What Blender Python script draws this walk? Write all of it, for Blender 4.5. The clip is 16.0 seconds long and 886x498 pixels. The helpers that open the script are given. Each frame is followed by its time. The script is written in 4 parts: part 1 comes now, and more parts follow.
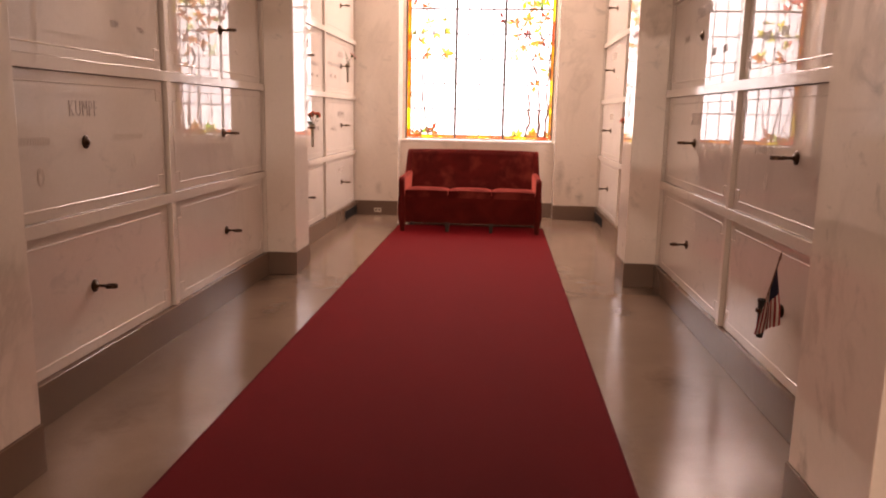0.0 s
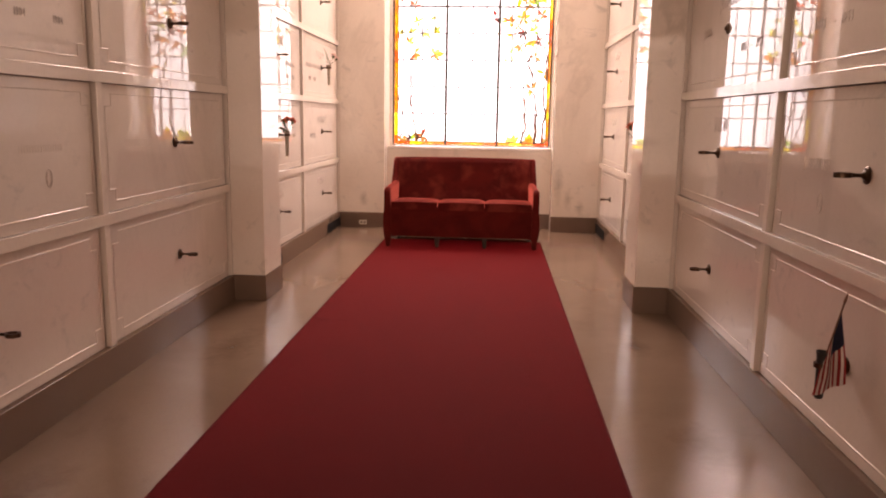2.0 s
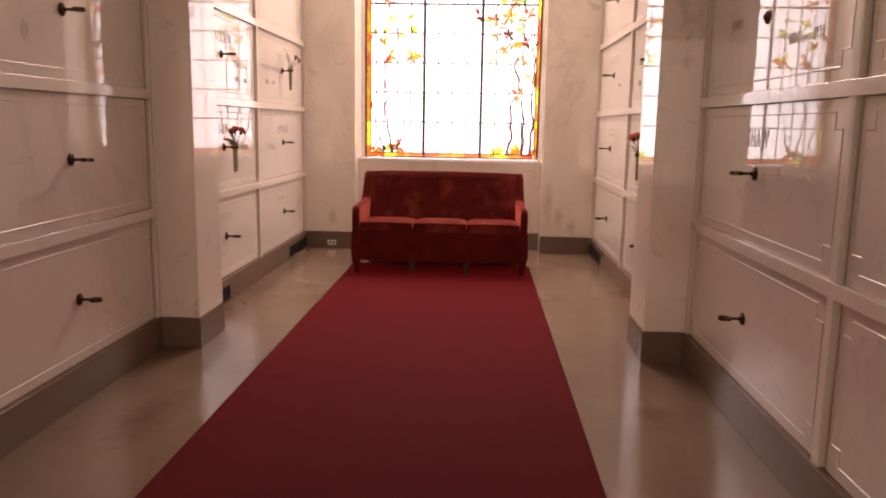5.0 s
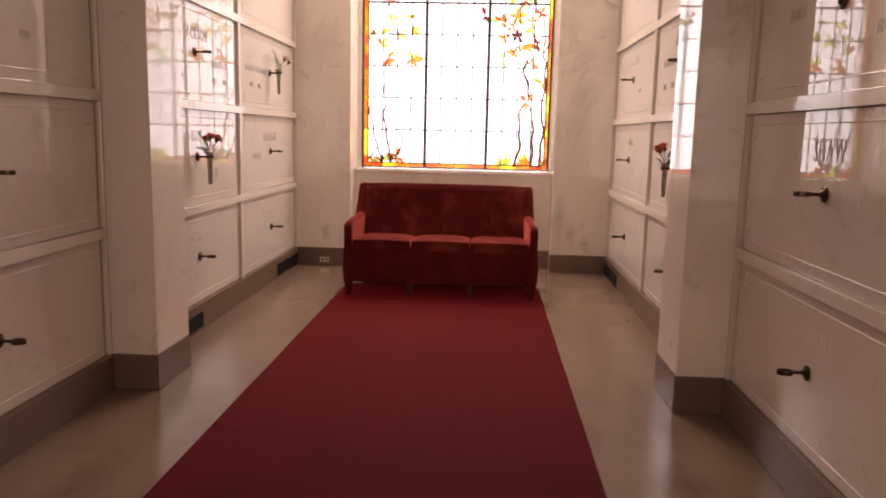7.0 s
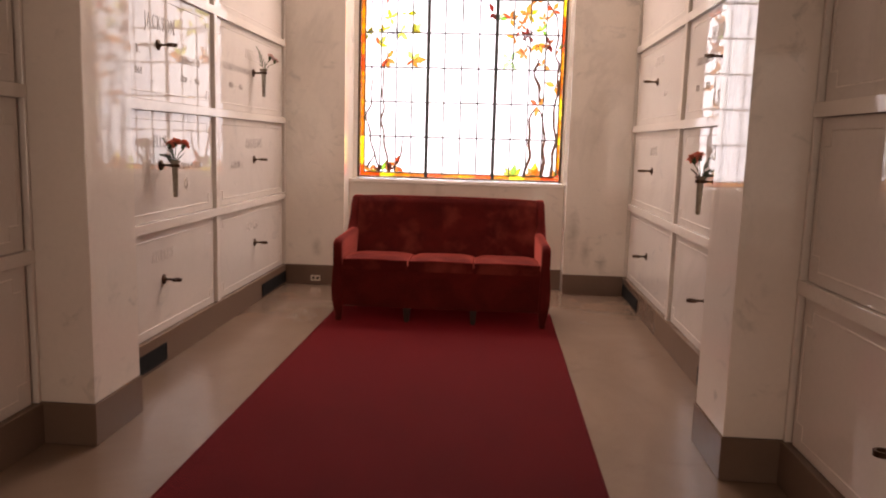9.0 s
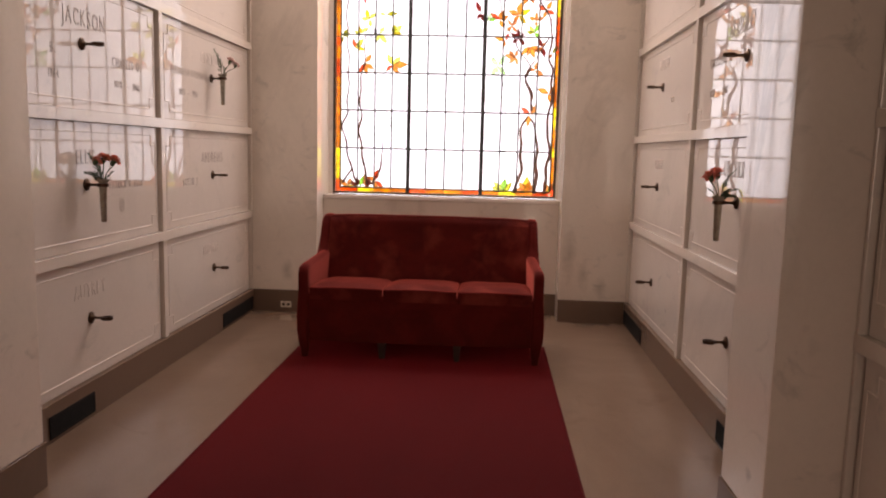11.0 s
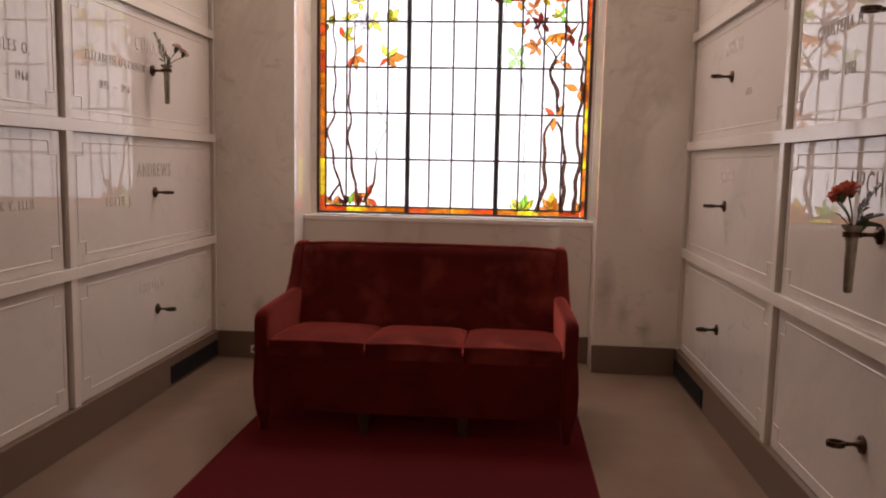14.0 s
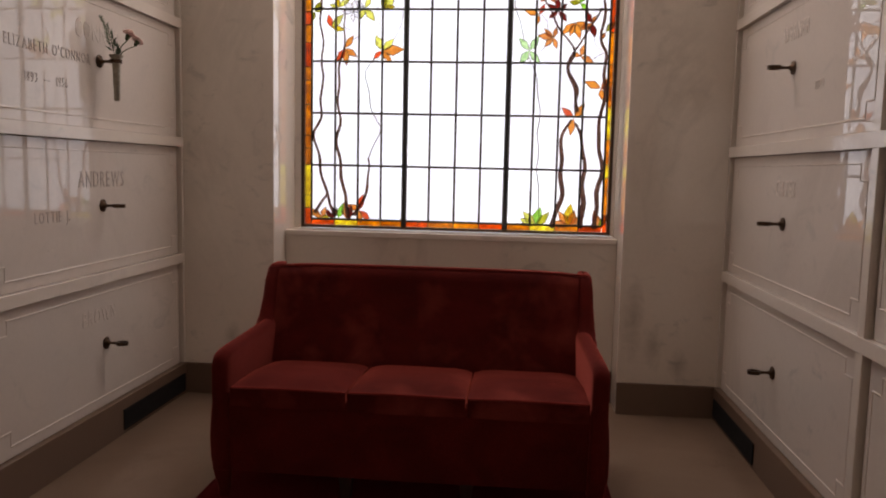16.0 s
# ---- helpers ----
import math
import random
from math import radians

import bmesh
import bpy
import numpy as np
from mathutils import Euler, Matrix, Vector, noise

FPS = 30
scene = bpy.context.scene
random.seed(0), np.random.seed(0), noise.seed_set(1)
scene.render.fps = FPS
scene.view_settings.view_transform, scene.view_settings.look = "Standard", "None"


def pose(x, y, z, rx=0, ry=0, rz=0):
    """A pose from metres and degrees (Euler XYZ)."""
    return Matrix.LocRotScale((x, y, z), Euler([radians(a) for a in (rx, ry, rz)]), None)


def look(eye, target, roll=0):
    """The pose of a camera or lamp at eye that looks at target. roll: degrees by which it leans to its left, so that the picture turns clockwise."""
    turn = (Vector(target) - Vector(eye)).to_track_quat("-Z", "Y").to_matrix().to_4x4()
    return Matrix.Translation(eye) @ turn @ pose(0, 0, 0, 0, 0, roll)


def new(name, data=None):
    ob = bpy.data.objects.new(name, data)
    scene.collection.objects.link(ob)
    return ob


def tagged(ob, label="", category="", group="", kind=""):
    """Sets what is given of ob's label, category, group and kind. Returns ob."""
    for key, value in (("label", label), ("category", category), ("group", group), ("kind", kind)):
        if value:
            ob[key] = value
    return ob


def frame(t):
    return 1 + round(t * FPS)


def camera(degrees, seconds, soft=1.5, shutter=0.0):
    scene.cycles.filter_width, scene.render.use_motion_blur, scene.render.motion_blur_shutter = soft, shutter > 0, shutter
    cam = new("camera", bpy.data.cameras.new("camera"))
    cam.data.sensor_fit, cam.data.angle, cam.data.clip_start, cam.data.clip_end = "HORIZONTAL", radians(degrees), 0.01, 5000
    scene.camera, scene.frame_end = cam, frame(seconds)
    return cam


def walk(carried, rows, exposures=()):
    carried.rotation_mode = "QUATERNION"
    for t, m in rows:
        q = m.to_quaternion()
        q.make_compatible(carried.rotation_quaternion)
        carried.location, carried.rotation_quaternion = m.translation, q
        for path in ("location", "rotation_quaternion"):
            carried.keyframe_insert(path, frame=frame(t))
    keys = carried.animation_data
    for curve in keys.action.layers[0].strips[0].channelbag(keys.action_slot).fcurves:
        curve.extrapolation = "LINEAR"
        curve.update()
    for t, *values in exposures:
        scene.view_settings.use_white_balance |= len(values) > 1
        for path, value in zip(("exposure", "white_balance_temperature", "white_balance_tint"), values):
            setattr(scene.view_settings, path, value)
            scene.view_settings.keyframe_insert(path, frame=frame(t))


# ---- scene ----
cam = camera(61.0, 16.0, soft=2.0)
# seconds, x, y, z of the eye, yaw, pitch, lean
ROWS = [
    (0, 0.319, 1.034, 1.342, 4.20, -10.21, 1.11),
    (0.5, 0.330, 1.175, 1.336, 4.03, -10.18, 1.08),
    (1, 0.307, 1.370, 1.345, 3.98, -10.12, 1.08),
    (1.5, 0.288, 1.541, 1.336, 3.67, -9.91, 1.04),
    (2, 0.318, 1.731, 1.351, 3.77, -9.88, 0.97),
    (2.5, 0.332, 1.903, 1.349, 3.64, -9.74, 0.96),
    (3, 0.309, 2.072, 1.358, 3.24, -9.64, 0.83),
    (3.5, 0.302, 2.207, 1.348, 2.71, -9.49, 0.92),
    (4, 0.319, 2.364, 1.355, 2.65, -9.44, 0.97),
    (6.5, 0.354, 3.135, 1.381, 2.97, -8.88, 1.31),
    (7, 0.351, 3.323, 1.369, 3.15, -8.69, 1.34),
    (7.5, 0.333, 3.498, 1.363, 3.22, -8.56, 1.33),
    (8, 0.344, 3.648, 1.353, 3.39, -8.36, 1.45),
    (8.5, 0.360, 3.825, 1.356, 3.58, -8.25, 1.58),
    (9, 0.357, 4.004, 1.356, 3.71, -8.03, 1.60),
    (11.5, 0.436, 4.839, 1.390, 3.34, -7.14, 1.37),
    (12, 0.447, 5.037, 1.386, 3.36, -6.92, 1.26),
    (12.5, 0.462, 5.257, 1.388, 3.85, -6.80, 1.30),
    (13, 0.457, 5.462, 1.385, 4.16, -6.75, 1.28),
    (13.5, 0.443, 5.668, 1.378, 4.52, -6.54, 1.10),
    (14, 0.433, 5.866, 1.371, 4.89, -6.37, 1.19),
    (14.5, 0.428, 6.034, 1.379, 4.99, -6.48, 1.22),
    (15, 0.412, 6.217, 1.379, 5.05, -6.30, 1.37),
    (15.5, 0.401, 6.402, 1.388, 5.44, -6.13, 1.23),
    (16, 0.398, 6.557, 1.387, 5.35, -5.96, 1.27),
]


def carried_pose(x, y, z, yaw, pitch, lean):
    a, b = radians(yaw), radians(pitch)
    ahead = Vector((-math.sin(a) * math.cos(b), math.cos(a) * math.cos(b), math.sin(b)))
    eye = Vector((x, y, z))
    return look(eye, eye + ahead, lean)


EXPOSURES = [(0.0, 1.4, 9000, 40), (2.0, 1.42, 9000, 40), (4.0, 1.2, 8800, 39), (7.0, 0.92, 8350, 34), (9.0, 0.8, 8000, 30), (12.5, 0.14, 7800, 29), (14.0, -0.02, 7750, 28), (15.0, -0.22, 7650, 26), (16.0, -0.5, 7500, 24)]
walk(cam, [(row[0], carried_pose(*row[1:])) for row in ROWS], EXPOSURES)

# ---- world and light ----
world = bpy.data.worlds.new("world")
scene.world = world
world.use_nodes = True
world.node_tree.nodes["Background"].inputs[0].default_value = (0.8, 0.85, 1.0, 1)
world.node_tree.nodes["Background"].inputs[1].default_value = 0.05

SKY_GLOW = 2.5        # daylight behind the stained glass
WINDOW_GLOW = 85.0    # daylight through the upper panes
HALL_GLOW = 130.0    # added lamp in the unseen hall behind the camera

# lamp added in a wide unseen opening behind the walk's start, brightens facing pilasters
lamp = bpy.data.lights.new("unseen_rear_light", "AREA")
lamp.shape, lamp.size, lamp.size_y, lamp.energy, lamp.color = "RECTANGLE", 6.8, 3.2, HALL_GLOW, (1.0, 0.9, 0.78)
entrance = new("unseen_rear_light", lamp)
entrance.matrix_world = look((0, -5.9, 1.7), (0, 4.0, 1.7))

# daylight that enters by the upper half of the tall window
lamp = bpy.data.lights.new("window_daylight", "AREA")
lamp.shape, lamp.size, lamp.size_y, lamp.energy, lamp.color = "RECTANGLE", 1.75, 1.8, WINDOW_GLOW, (1.0, 0.98, 0.96)
daylight = new("window_daylight", lamp)
daylight.matrix_world = look((0, 11.25, 3.95), (0, 8.4, 0.4))

# ---- plan, in metres ----
HALF = 1.597          # face of the crypt fronts
RAIL = 1.576          # face of the stiles and rails
BASE_X = 1.567        # face of the base
PIL_X = 1.337         # inner face of the pilasters
END = 10.905          # inner face of the window wall
BAY_1, BAY_2 = (3.53, 7.04), (7.46, END)
PILASTERS = ((2.99, 3.53), (7.04, 7.46))
CEIL = 5.1
BASE_H = 0.187
RAILS_Z = (0.83, 1.52, 2.205, 2.90, 3.585)
RAIL_H = 0.056
GLASS_Y = 11.2


# ---- materials ----
class Nodes:
    """A small helper for node materials."""

    def __init__(self, name):
        self.mat = bpy.data.materials.new(name)
        self.mat.use_nodes = True
        self.tree = self.mat.node_tree
        self.bsdf = self.tree.nodes["Principled BSDF"]
        self.out = self.tree.nodes["Material Output"]

    def add(self, kind, **values):
        n = self.tree.nodes.new(kind)
        for key, value in values.items():
            if key in n.inputs:
                n.inputs[key].default_value = value
            else:
                setattr(n, key, value)
        return n

    def link(self, a, b):
        self.tree.links.new(a, b)

    def ramp(self, source, stops):
        n = self.add("ShaderNodeValToRGB")
        e = n.color_ramp.elements
        while len(e) < len(stops):
            e.new(0.5)
        for item, (at, c) in zip(e, stops):
            item.position, item.color = at, (*c, 1) if len(c) == 3 else c
        self.link(source, n.inputs["Fac"])
        return n.outputs["Color"]

    def noise(self, scale, detail=4.0, rough=0.55, distortion=0.0, coords="Object", stretch=None):
        tc = self.add("ShaderNodeTexCoord")
        src = tc.outputs[coords]
        if stretch:
            mp = self.add("ShaderNodeMapping")
            mp.inputs["Scale"].default_value = stretch
            self.link(src, mp.inputs["Vector"])
            src = mp.outputs["Vector"]
        info, shift = self.add("ShaderNodeObjectInfo"), self.add("ShaderNodeVectorMath", operation="MULTIPLY_ADD")
        self.link(info.outputs["Random"], shift.inputs[0])
        shift.inputs[1].default_value = (37.0, 11.0, 23.0)
        self.link(src, shift.inputs[2])
        src = shift.outputs["Vector"]
        n = self.add("ShaderNodeTexNoise", Scale=scale, Detail=detail, Roughness=rough, Distortion=distortion)
        self.link(src, n.inputs["Vector"])
        return n.outputs["Fac"]

    def mix(self, a, b, fac, blend="MIX"):
        n = self.add("ShaderNodeMix", data_type="RGBA", blend_type=blend)
        for value, socket in ((fac, n.inputs[0]), (a, n.inputs[6]), (b, n.inputs[7])):
            if hasattr(value, "is_output"):
                self.link(value, socket)
            elif isinstance(value, (int, float)):
                socket.default_value = value
            else:
                socket.default_value = (*value, 1)
        return n.outputs[2]

    def smudge(self, colour, centre, radii, dirt):
        """A soft-edged stain of its own shape about a place."""
        tc = self.add("ShaderNodeTexCoord")
        off = self.add("ShaderNodeVectorMath", operation="SUBTRACT")
        off.inputs[1].default_value = centre
        self.link(tc.outputs["Object"], off.inputs[0])
        div = self.add("ShaderNodeVectorMath", operation="DIVIDE")
        div.inputs[1].default_value = radii
        self.link(off.outputs["Vector"], div.inputs[0])
        size = self.add("ShaderNodeVectorMath", operation="LENGTH")
        self.link(div.outputs["Vector"], size.inputs[0])
        rough = self.add("ShaderNodeMath", operation="MULTIPLY_ADD")
        self.link(self.noise(9.0, 5, 0.65, 0.6), rough.inputs[0])
        rough.inputs[1].default_value = 1.5
        self.link(size.outputs["Value"], rough.inputs[2])
        reach = self.add("ShaderNodeMapRange")
        reach.inputs["From Min"].default_value, reach.inputs["From Max"].default_value = 0.7, 1.7
        reach.inputs["To Min"].default_value, reach.inputs["To Max"].default_value = 1.0, 0.0
        self.link(rough.outputs["Value"], reach.inputs["Value"])
        return self.mix(colour, dirt, reach.outputs["Result"], "MULTIPLY")

    def bump(self, height, strength, distance=0.01):
        n = self.add("ShaderNodeBump", Strength=strength, Distance=distance)
        self.link(height, n.inputs["Height"])
        self.link(n.outputs["Normal"], self.bsdf.inputs["Normal"])

    def set(self, **values):
        for key, value in values.items():
            socket = self.bsdf.inputs[key.replace("_", " ")]
            if hasattr(value, "is_output"):
                self.link(value, socket)
            else:
                socket.default_value = (*value, 1) if isinstance(value, tuple) and len(value) == 3 else value
        return self


def marble(name, base, vein, rough, vein_scale=1.3, vein_amount=0.5, coords="Object", ior=1.5, stain=1.7, smudges=()):
    n = Nodes(name)
    cloud = n.noise(0.9, 5, 0.6, 0.4, coords)
    soft = n.ramp(cloud, ((0.3, tuple(c * 0.93 for c in base)), (0.7, base)))
    veins = n.noise(vein_scale, 8, 0.6, 0.7, coords, (1.0, 1.0, 0.55))
    line = n.ramp(veins, ((0.455, (0, 0, 0)), (0.497, (1, 1, 1)), (0.54, (0, 0, 0))))
    patch = n.ramp(n.noise(0.8, 3, 0.5, 0.2, coords), ((0.46, (0, 0, 0)), (0.64, (1, 1, 1))))
    mask = n.mix(line, patch, 1.0, "MULTIPLY")
    fac = n.mix((0, 0, 0), mask, vein_amount)
    veined = n.mix(soft, vein, fac)
    blot = n.ramp(n.noise(5.5, 5, 0.65, 0.9, coords, (1.0, 1.0, 1.35)), ((0.57, (0, 0, 0)), (0.72, (1, 1, 1))))
    damp = n.mix(blot, n.ramp(n.noise(1.15, 2, 0.5, 0.3, coords), ((0.42, (0, 0, 0)), (0.6, (1, 1, 1)))), 1.0, "MULTIPLY")
    veined = n.mix(veined, tuple(c * q for c, q in zip(vein, (0.8, 0.86, 0.9))), n.mix((0, 0, 0), damp, min(0.6, vein_amount * stain)))
    for centre, radii in smudges:
        veined = n.smudge(veined, centre, radii, (0.7, 0.69, 0.68))
    speck = n.ramp(n.noise(45, 3, 0.6, 0, coords), ((0.35, (0.975, 0.975, 0.975)), (0.6, (1, 1, 1))))
    n.set(Base_Color=n.mix(veined, speck, 1.0, "MULTIPLY"), IOR=ior)
    r = n.ramp(n.noise(3.0, 4, 0.6, 0.3, coords), ((0.3, (rough * 0.75,) * 3), (0.7, (rough * 1.35,) * 3)))
    n.set(Roughness=r)
    if 0.08 < rough < 0.2:
        n.bump(n.noise(2.2, 2, 0.4, 0, coords), 0.02, 0.004)
    return n.mat


WHITE = (0.7, 0.632, 0.57)
M_PANEL = marble("polished_marble", WHITE, (0.55, 0.49, 0.44), 0.02, 0.9, 0.35, ior=1.57)
M_TRIM = marble("trim_marble", (0.76, 0.69, 0.615), (0.6, 0.54, 0.49), 0.09, 0.9, 0.3)
M_PILASTER = marble("pilaster_marble", (0.80, 0.72, 0.635), (0.44, 0.39, 0.33), 0.045, 1.0, 0.85, ior=1.6)
M_WALL = marble("wall_marble", (0.81, 0.735, 0.65), (0.45, 0.4, 0.345), 0.045, 0.9, 0.3, ior=1.55,
                smudges=(((1.1, END, 0.58), (0.07, 1.0, 0.28)), ((1.22, END, 0.4), (0.06, 1.0, 0.15)), ((1.36, END, 0.3), (0.06, 1.0, 0.12)), ((-1.28, END, 0.36), (0.06, 1.0, 0.12))))
M_BASE = marble("base_marble", (0.175, 0.115, 0.083), (0.14, 0.092, 0.066), 0.18, 2.0, 0.25, stain=0.0)
M_BASE.node_tree.nodes["Principled BSDF"].inputs["Specular IOR Level"].default_value = 0.25
M_CEILING = marble("plaster", (0.62, 0.58, 0.52), (0.55, 0.51, 0.46), 0.7, 2.0, 0.2)


def floor_material():
    n = Nodes("polished_floor")
    c1 = n.noise(0.7, 6, 0.6, 0.6)
    base = n.ramp(c1, ((0.3, (0.18, 0.118, 0.083)), (0.55, (0.222, 0.148, 0.105)), (0.75, (0.27, 0.183, 0.131))))
    stain = n.ramp(n.noise(1.9, 5, 0.65, 0.8), ((0.6, (1, 1, 1)), (0.8, (0.8, 0.77, 0.74))))
    col = n.mix(base, stain, 1.0, "MULTIPLY")
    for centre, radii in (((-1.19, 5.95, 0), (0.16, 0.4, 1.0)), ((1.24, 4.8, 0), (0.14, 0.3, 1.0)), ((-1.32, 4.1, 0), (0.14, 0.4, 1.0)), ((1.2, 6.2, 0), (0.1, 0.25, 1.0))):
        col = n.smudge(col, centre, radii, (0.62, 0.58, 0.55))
    chip = n.ramp(n.noise(160, 2, 0.5), ((0.35, (0.95, 0.945, 0.94)), (0.65, (1.02, 1.015, 1.01))))
    n.set(Base_Color=n.mix(col, chip, 1.0, "MULTIPLY"), IOR=1.55)
    n.set(Roughness=n.ramp(n.noise(2.6, 5, 0.6, 0.4), ((0.3, (0.15,) * 3), (0.72, (0.23,) * 3))))
    n.bump(n.noise(1.6, 3, 0.5), 0.03, 0.006)
    return n.mat


def cloth_material(name, dark, light, scale, sheen, sheen_tint, bump=0.3, worn=None):
    n = Nodes(name)
    nap = n.noise(3.2, 5, 0.6, 0.5)
    col = n.ramp(nap, ((0.3, dark), (0.7, light)))
    if worn:
        rub = n.ramp(n.noise(4.6, 3, 0.5, 0.2), ((0.5, (0, 0, 0)), (0.8, (1, 1, 1))))
        col = n.mix(col, worn, rub)
    fibre = n.noise(scale, 3, 0.7)
    fine = n.ramp(fibre, ((0.3, (0.75, 0.75, 0.75)), (0.7, (1.15, 1.15, 1.15))))
    n.set(Base_Color=n.mix(col, fine, 1.0, "MULTIPLY"), Roughness=0.95)
    n.set(Sheen_Weight=sheen, Sheen_Roughness=0.35, Sheen_Tint=sheen_tint)
    n.bsdf.inputs["Specular IOR Level"].default_value = 0.15
    n.bump(fibre, bump, 0.003)
    return n.mat


M_FLOOR = floor_material()
M_CARPET = cloth_material("carpet_red", (0.042, 0.0016, 0.0026), (0.064, 0.0025, 0.0037), 260, 0.72, (1.0, 0.06, 0.075), 0.5)
M_CARPET_EDGE = cloth_material("carpet_binding", (0.07, 0.004, 0.005), (0.09, 0.0055, 0.0065), 400, 0.3, (1.0, 0.1, 0.1), 0.2)
M_VELVET = cloth_material("velvet_red", (0.068, 0.0048, 0.0038), (0.126, 0.0103, 0.008), 220, 0.8, (1.0, 0.2, 0.15), 0.15)
M_VELVET_WORN = cloth_material("velvet_worn", (0.062, 0.0044, 0.0035), (0.12, 0.0098, 0.0075), 220, 0.7, (1.0, 0.19, 0.13), 0.15, (0.25, 0.042, 0.03))
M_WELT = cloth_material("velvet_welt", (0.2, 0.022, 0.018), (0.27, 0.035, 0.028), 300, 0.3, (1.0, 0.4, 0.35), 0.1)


def plain(name, colour, rough, metal=0.0, vary=0.25, scale=30.0, bump=0.08):
    n = Nodes(name)
    a = n.noise(scale, 4, 0.6)
    lo, hi = tuple(c * (1 - vary) for c in colour), tuple(min(1, c * (1 + vary)) for c in colour)
    n.set(Base_Color=n.ramp(a, ((0.3, lo), (0.7, hi))), Roughness=rough, Metallic=metal)
    n.bump(a, bump, 0.002)
    return n.mat


M_BRONZE = plain("dark_bronze", (0.075, 0.045, 0.028), 0.33, 0.9, 0.45, 60)
M_IRON = plain("black_grille", (0.016, 0.014, 0.013), 0.85, 0.0)
M_VOID = plain("duct_black", (0.006, 0.006, 0.006), 0.9)
for dull in (M_IRON, M_VOID):
    dull.node_tree.nodes["Principled BSDF"].inputs["Specular IOR Level"].default_value = 0.1
M_LEAD = plain("window_lead", (0.035, 0.036, 0.036), 0.5, 0.5)
M_FRAME = plain("window_frame_bronze", (0.06, 0.035, 0.02), 0.4, 0.6)
M_ENGRAVE = plain("engraved_line", (0.70, 0.63, 0.56), 0.12, 0.0, 0.1)
# paler, glossier border stone for the lines that hold the window glint
M_GLINT = plain("glint_edge", (0.78, 0.71, 0.64), 0.07, 0.0, 0.06, 30.0, 0.0)
# paler, duller border for the lowest row
M_EDGE = plain("pale_border", (0.77, 0.7, 0.63), 0.42, 0.0, 0.06)
M_LETTER = plain("engraved_letter", (0.42, 0.37, 0.33), 0.65, 0.0, 0.2)
M_FAINT = plain("faint_letter", (0.76, 0.69, 0.62), 0.12, 0.0, 0.06)
M_LETTER_PALE = plain("worn_letter", (0.62, 0.55, 0.49), 0.6, 0.0, 0.15)
M_WOOD = plain("dark_wood_leg", (0.035, 0.014, 0.009), 0.35, 0.0, 0.4, 18)
M_PLATE = plain("outlet_plate", (0.62, 0.55, 0.45), 0.4)
M_SOCKET = plain("socket_brown", (0.05, 0.03, 0.02), 0.4)
M_STEM = plain("stem_green", (0.05, 0.085, 0.03), 0.55)
M_FERN = plain("fern_green", (0.06, 0.095, 0.045), 0.55)
M_PETAL_RED = plain("petal_red", (0.8, 0.27, 0.17), 0.7)
M_PETAL_PINK = plain("petal_pink", (0.95, 0.67, 0.62), 0.7)
M_VASE_DARK = plain("vase_black", (0.018, 0.016, 0.015), 0.35)
M_FLAG_RED = plain("flag_red", (0.36, 0.03, 0.03), 0.8, 0.0, 0.15, 200)
M_FLAG_WHITE = plain("flag_white", (0.62, 0.55, 0.5), 0.8, 0.0, 0.1, 200)
M_FLAG_BLUE = plain("flag_blue", (0.02, 0.022, 0.05), 0.8, 0.0, 0.2, 200)
M_STICK = plain("stick_wood", (0.16, 0.07, 0.035), 0.5)


def vase_material():
    n = Nodes("vase_metal")
    a = n.noise(40, 4, 0.6)
    n.set(Base_Color=n.ramp(a, ((0.3, (0.25, 0.22, 0.17)), (0.7, (0.38, 0.35, 0.28)))), Roughness=0.38, Metallic=0.45)
    return n.mat


M_VASE = vase_material()


def glass(name, tint, milk, vary=0.08, mottling=6.0):
    """Stained glass: light passes tinted, in part scattered, with a polished face."""
    n = Nodes(name)
    n.tree.nodes.remove(n.bsdf)
    info = n.add("ShaderNodeObjectInfo")
    cloud = n.noise(mottling, 4, 0.6, 0.6)
    if milk > 0.15:
        tint = tuple(min(1.0, c * 1.2) for c in tint)
    lo, hi = tuple(c * (1 - vary) for c in tint), tuple(min(1.0, c * (1 + vary)) for c in tint)
    c1 = n.ramp(cloud, ((0.3, lo), (0.7, hi)))
    c2 = n.ramp(info.outputs["Random"], ((0.0, (0.93, 0.93, 0.95)), (1.0, (1.0, 1.0, 1.0))))
    col = n.mix(c1, c2, 1.0, "MULTIPLY")
    clear, scatter, gloss = n.add("ShaderNodeBsdfTransparent"), n.add("ShaderNodeBsdfTranslucent"), n.add("ShaderNodeBsdfGlossy", Roughness=0.08)
    n.link(col, clear.inputs["Color"])
    n.link(col, scatter.inputs["Color"])
    m1, m2 = n.add("ShaderNodeMixShader", Fac=milk), n.add("ShaderNodeMixShader", Fac=0.05)
    n.link(clear.outputs[0], m1.inputs[1])
    n.link(scatter.outputs[0], m1.inputs[2])
    n.link(m1.outputs[0], m2.inputs[1])
    n.link(gloss.outputs[0], m2.inputs[2])
    n.link(m2.outputs[0], n.out.inputs["Surface"])
    return n.mat


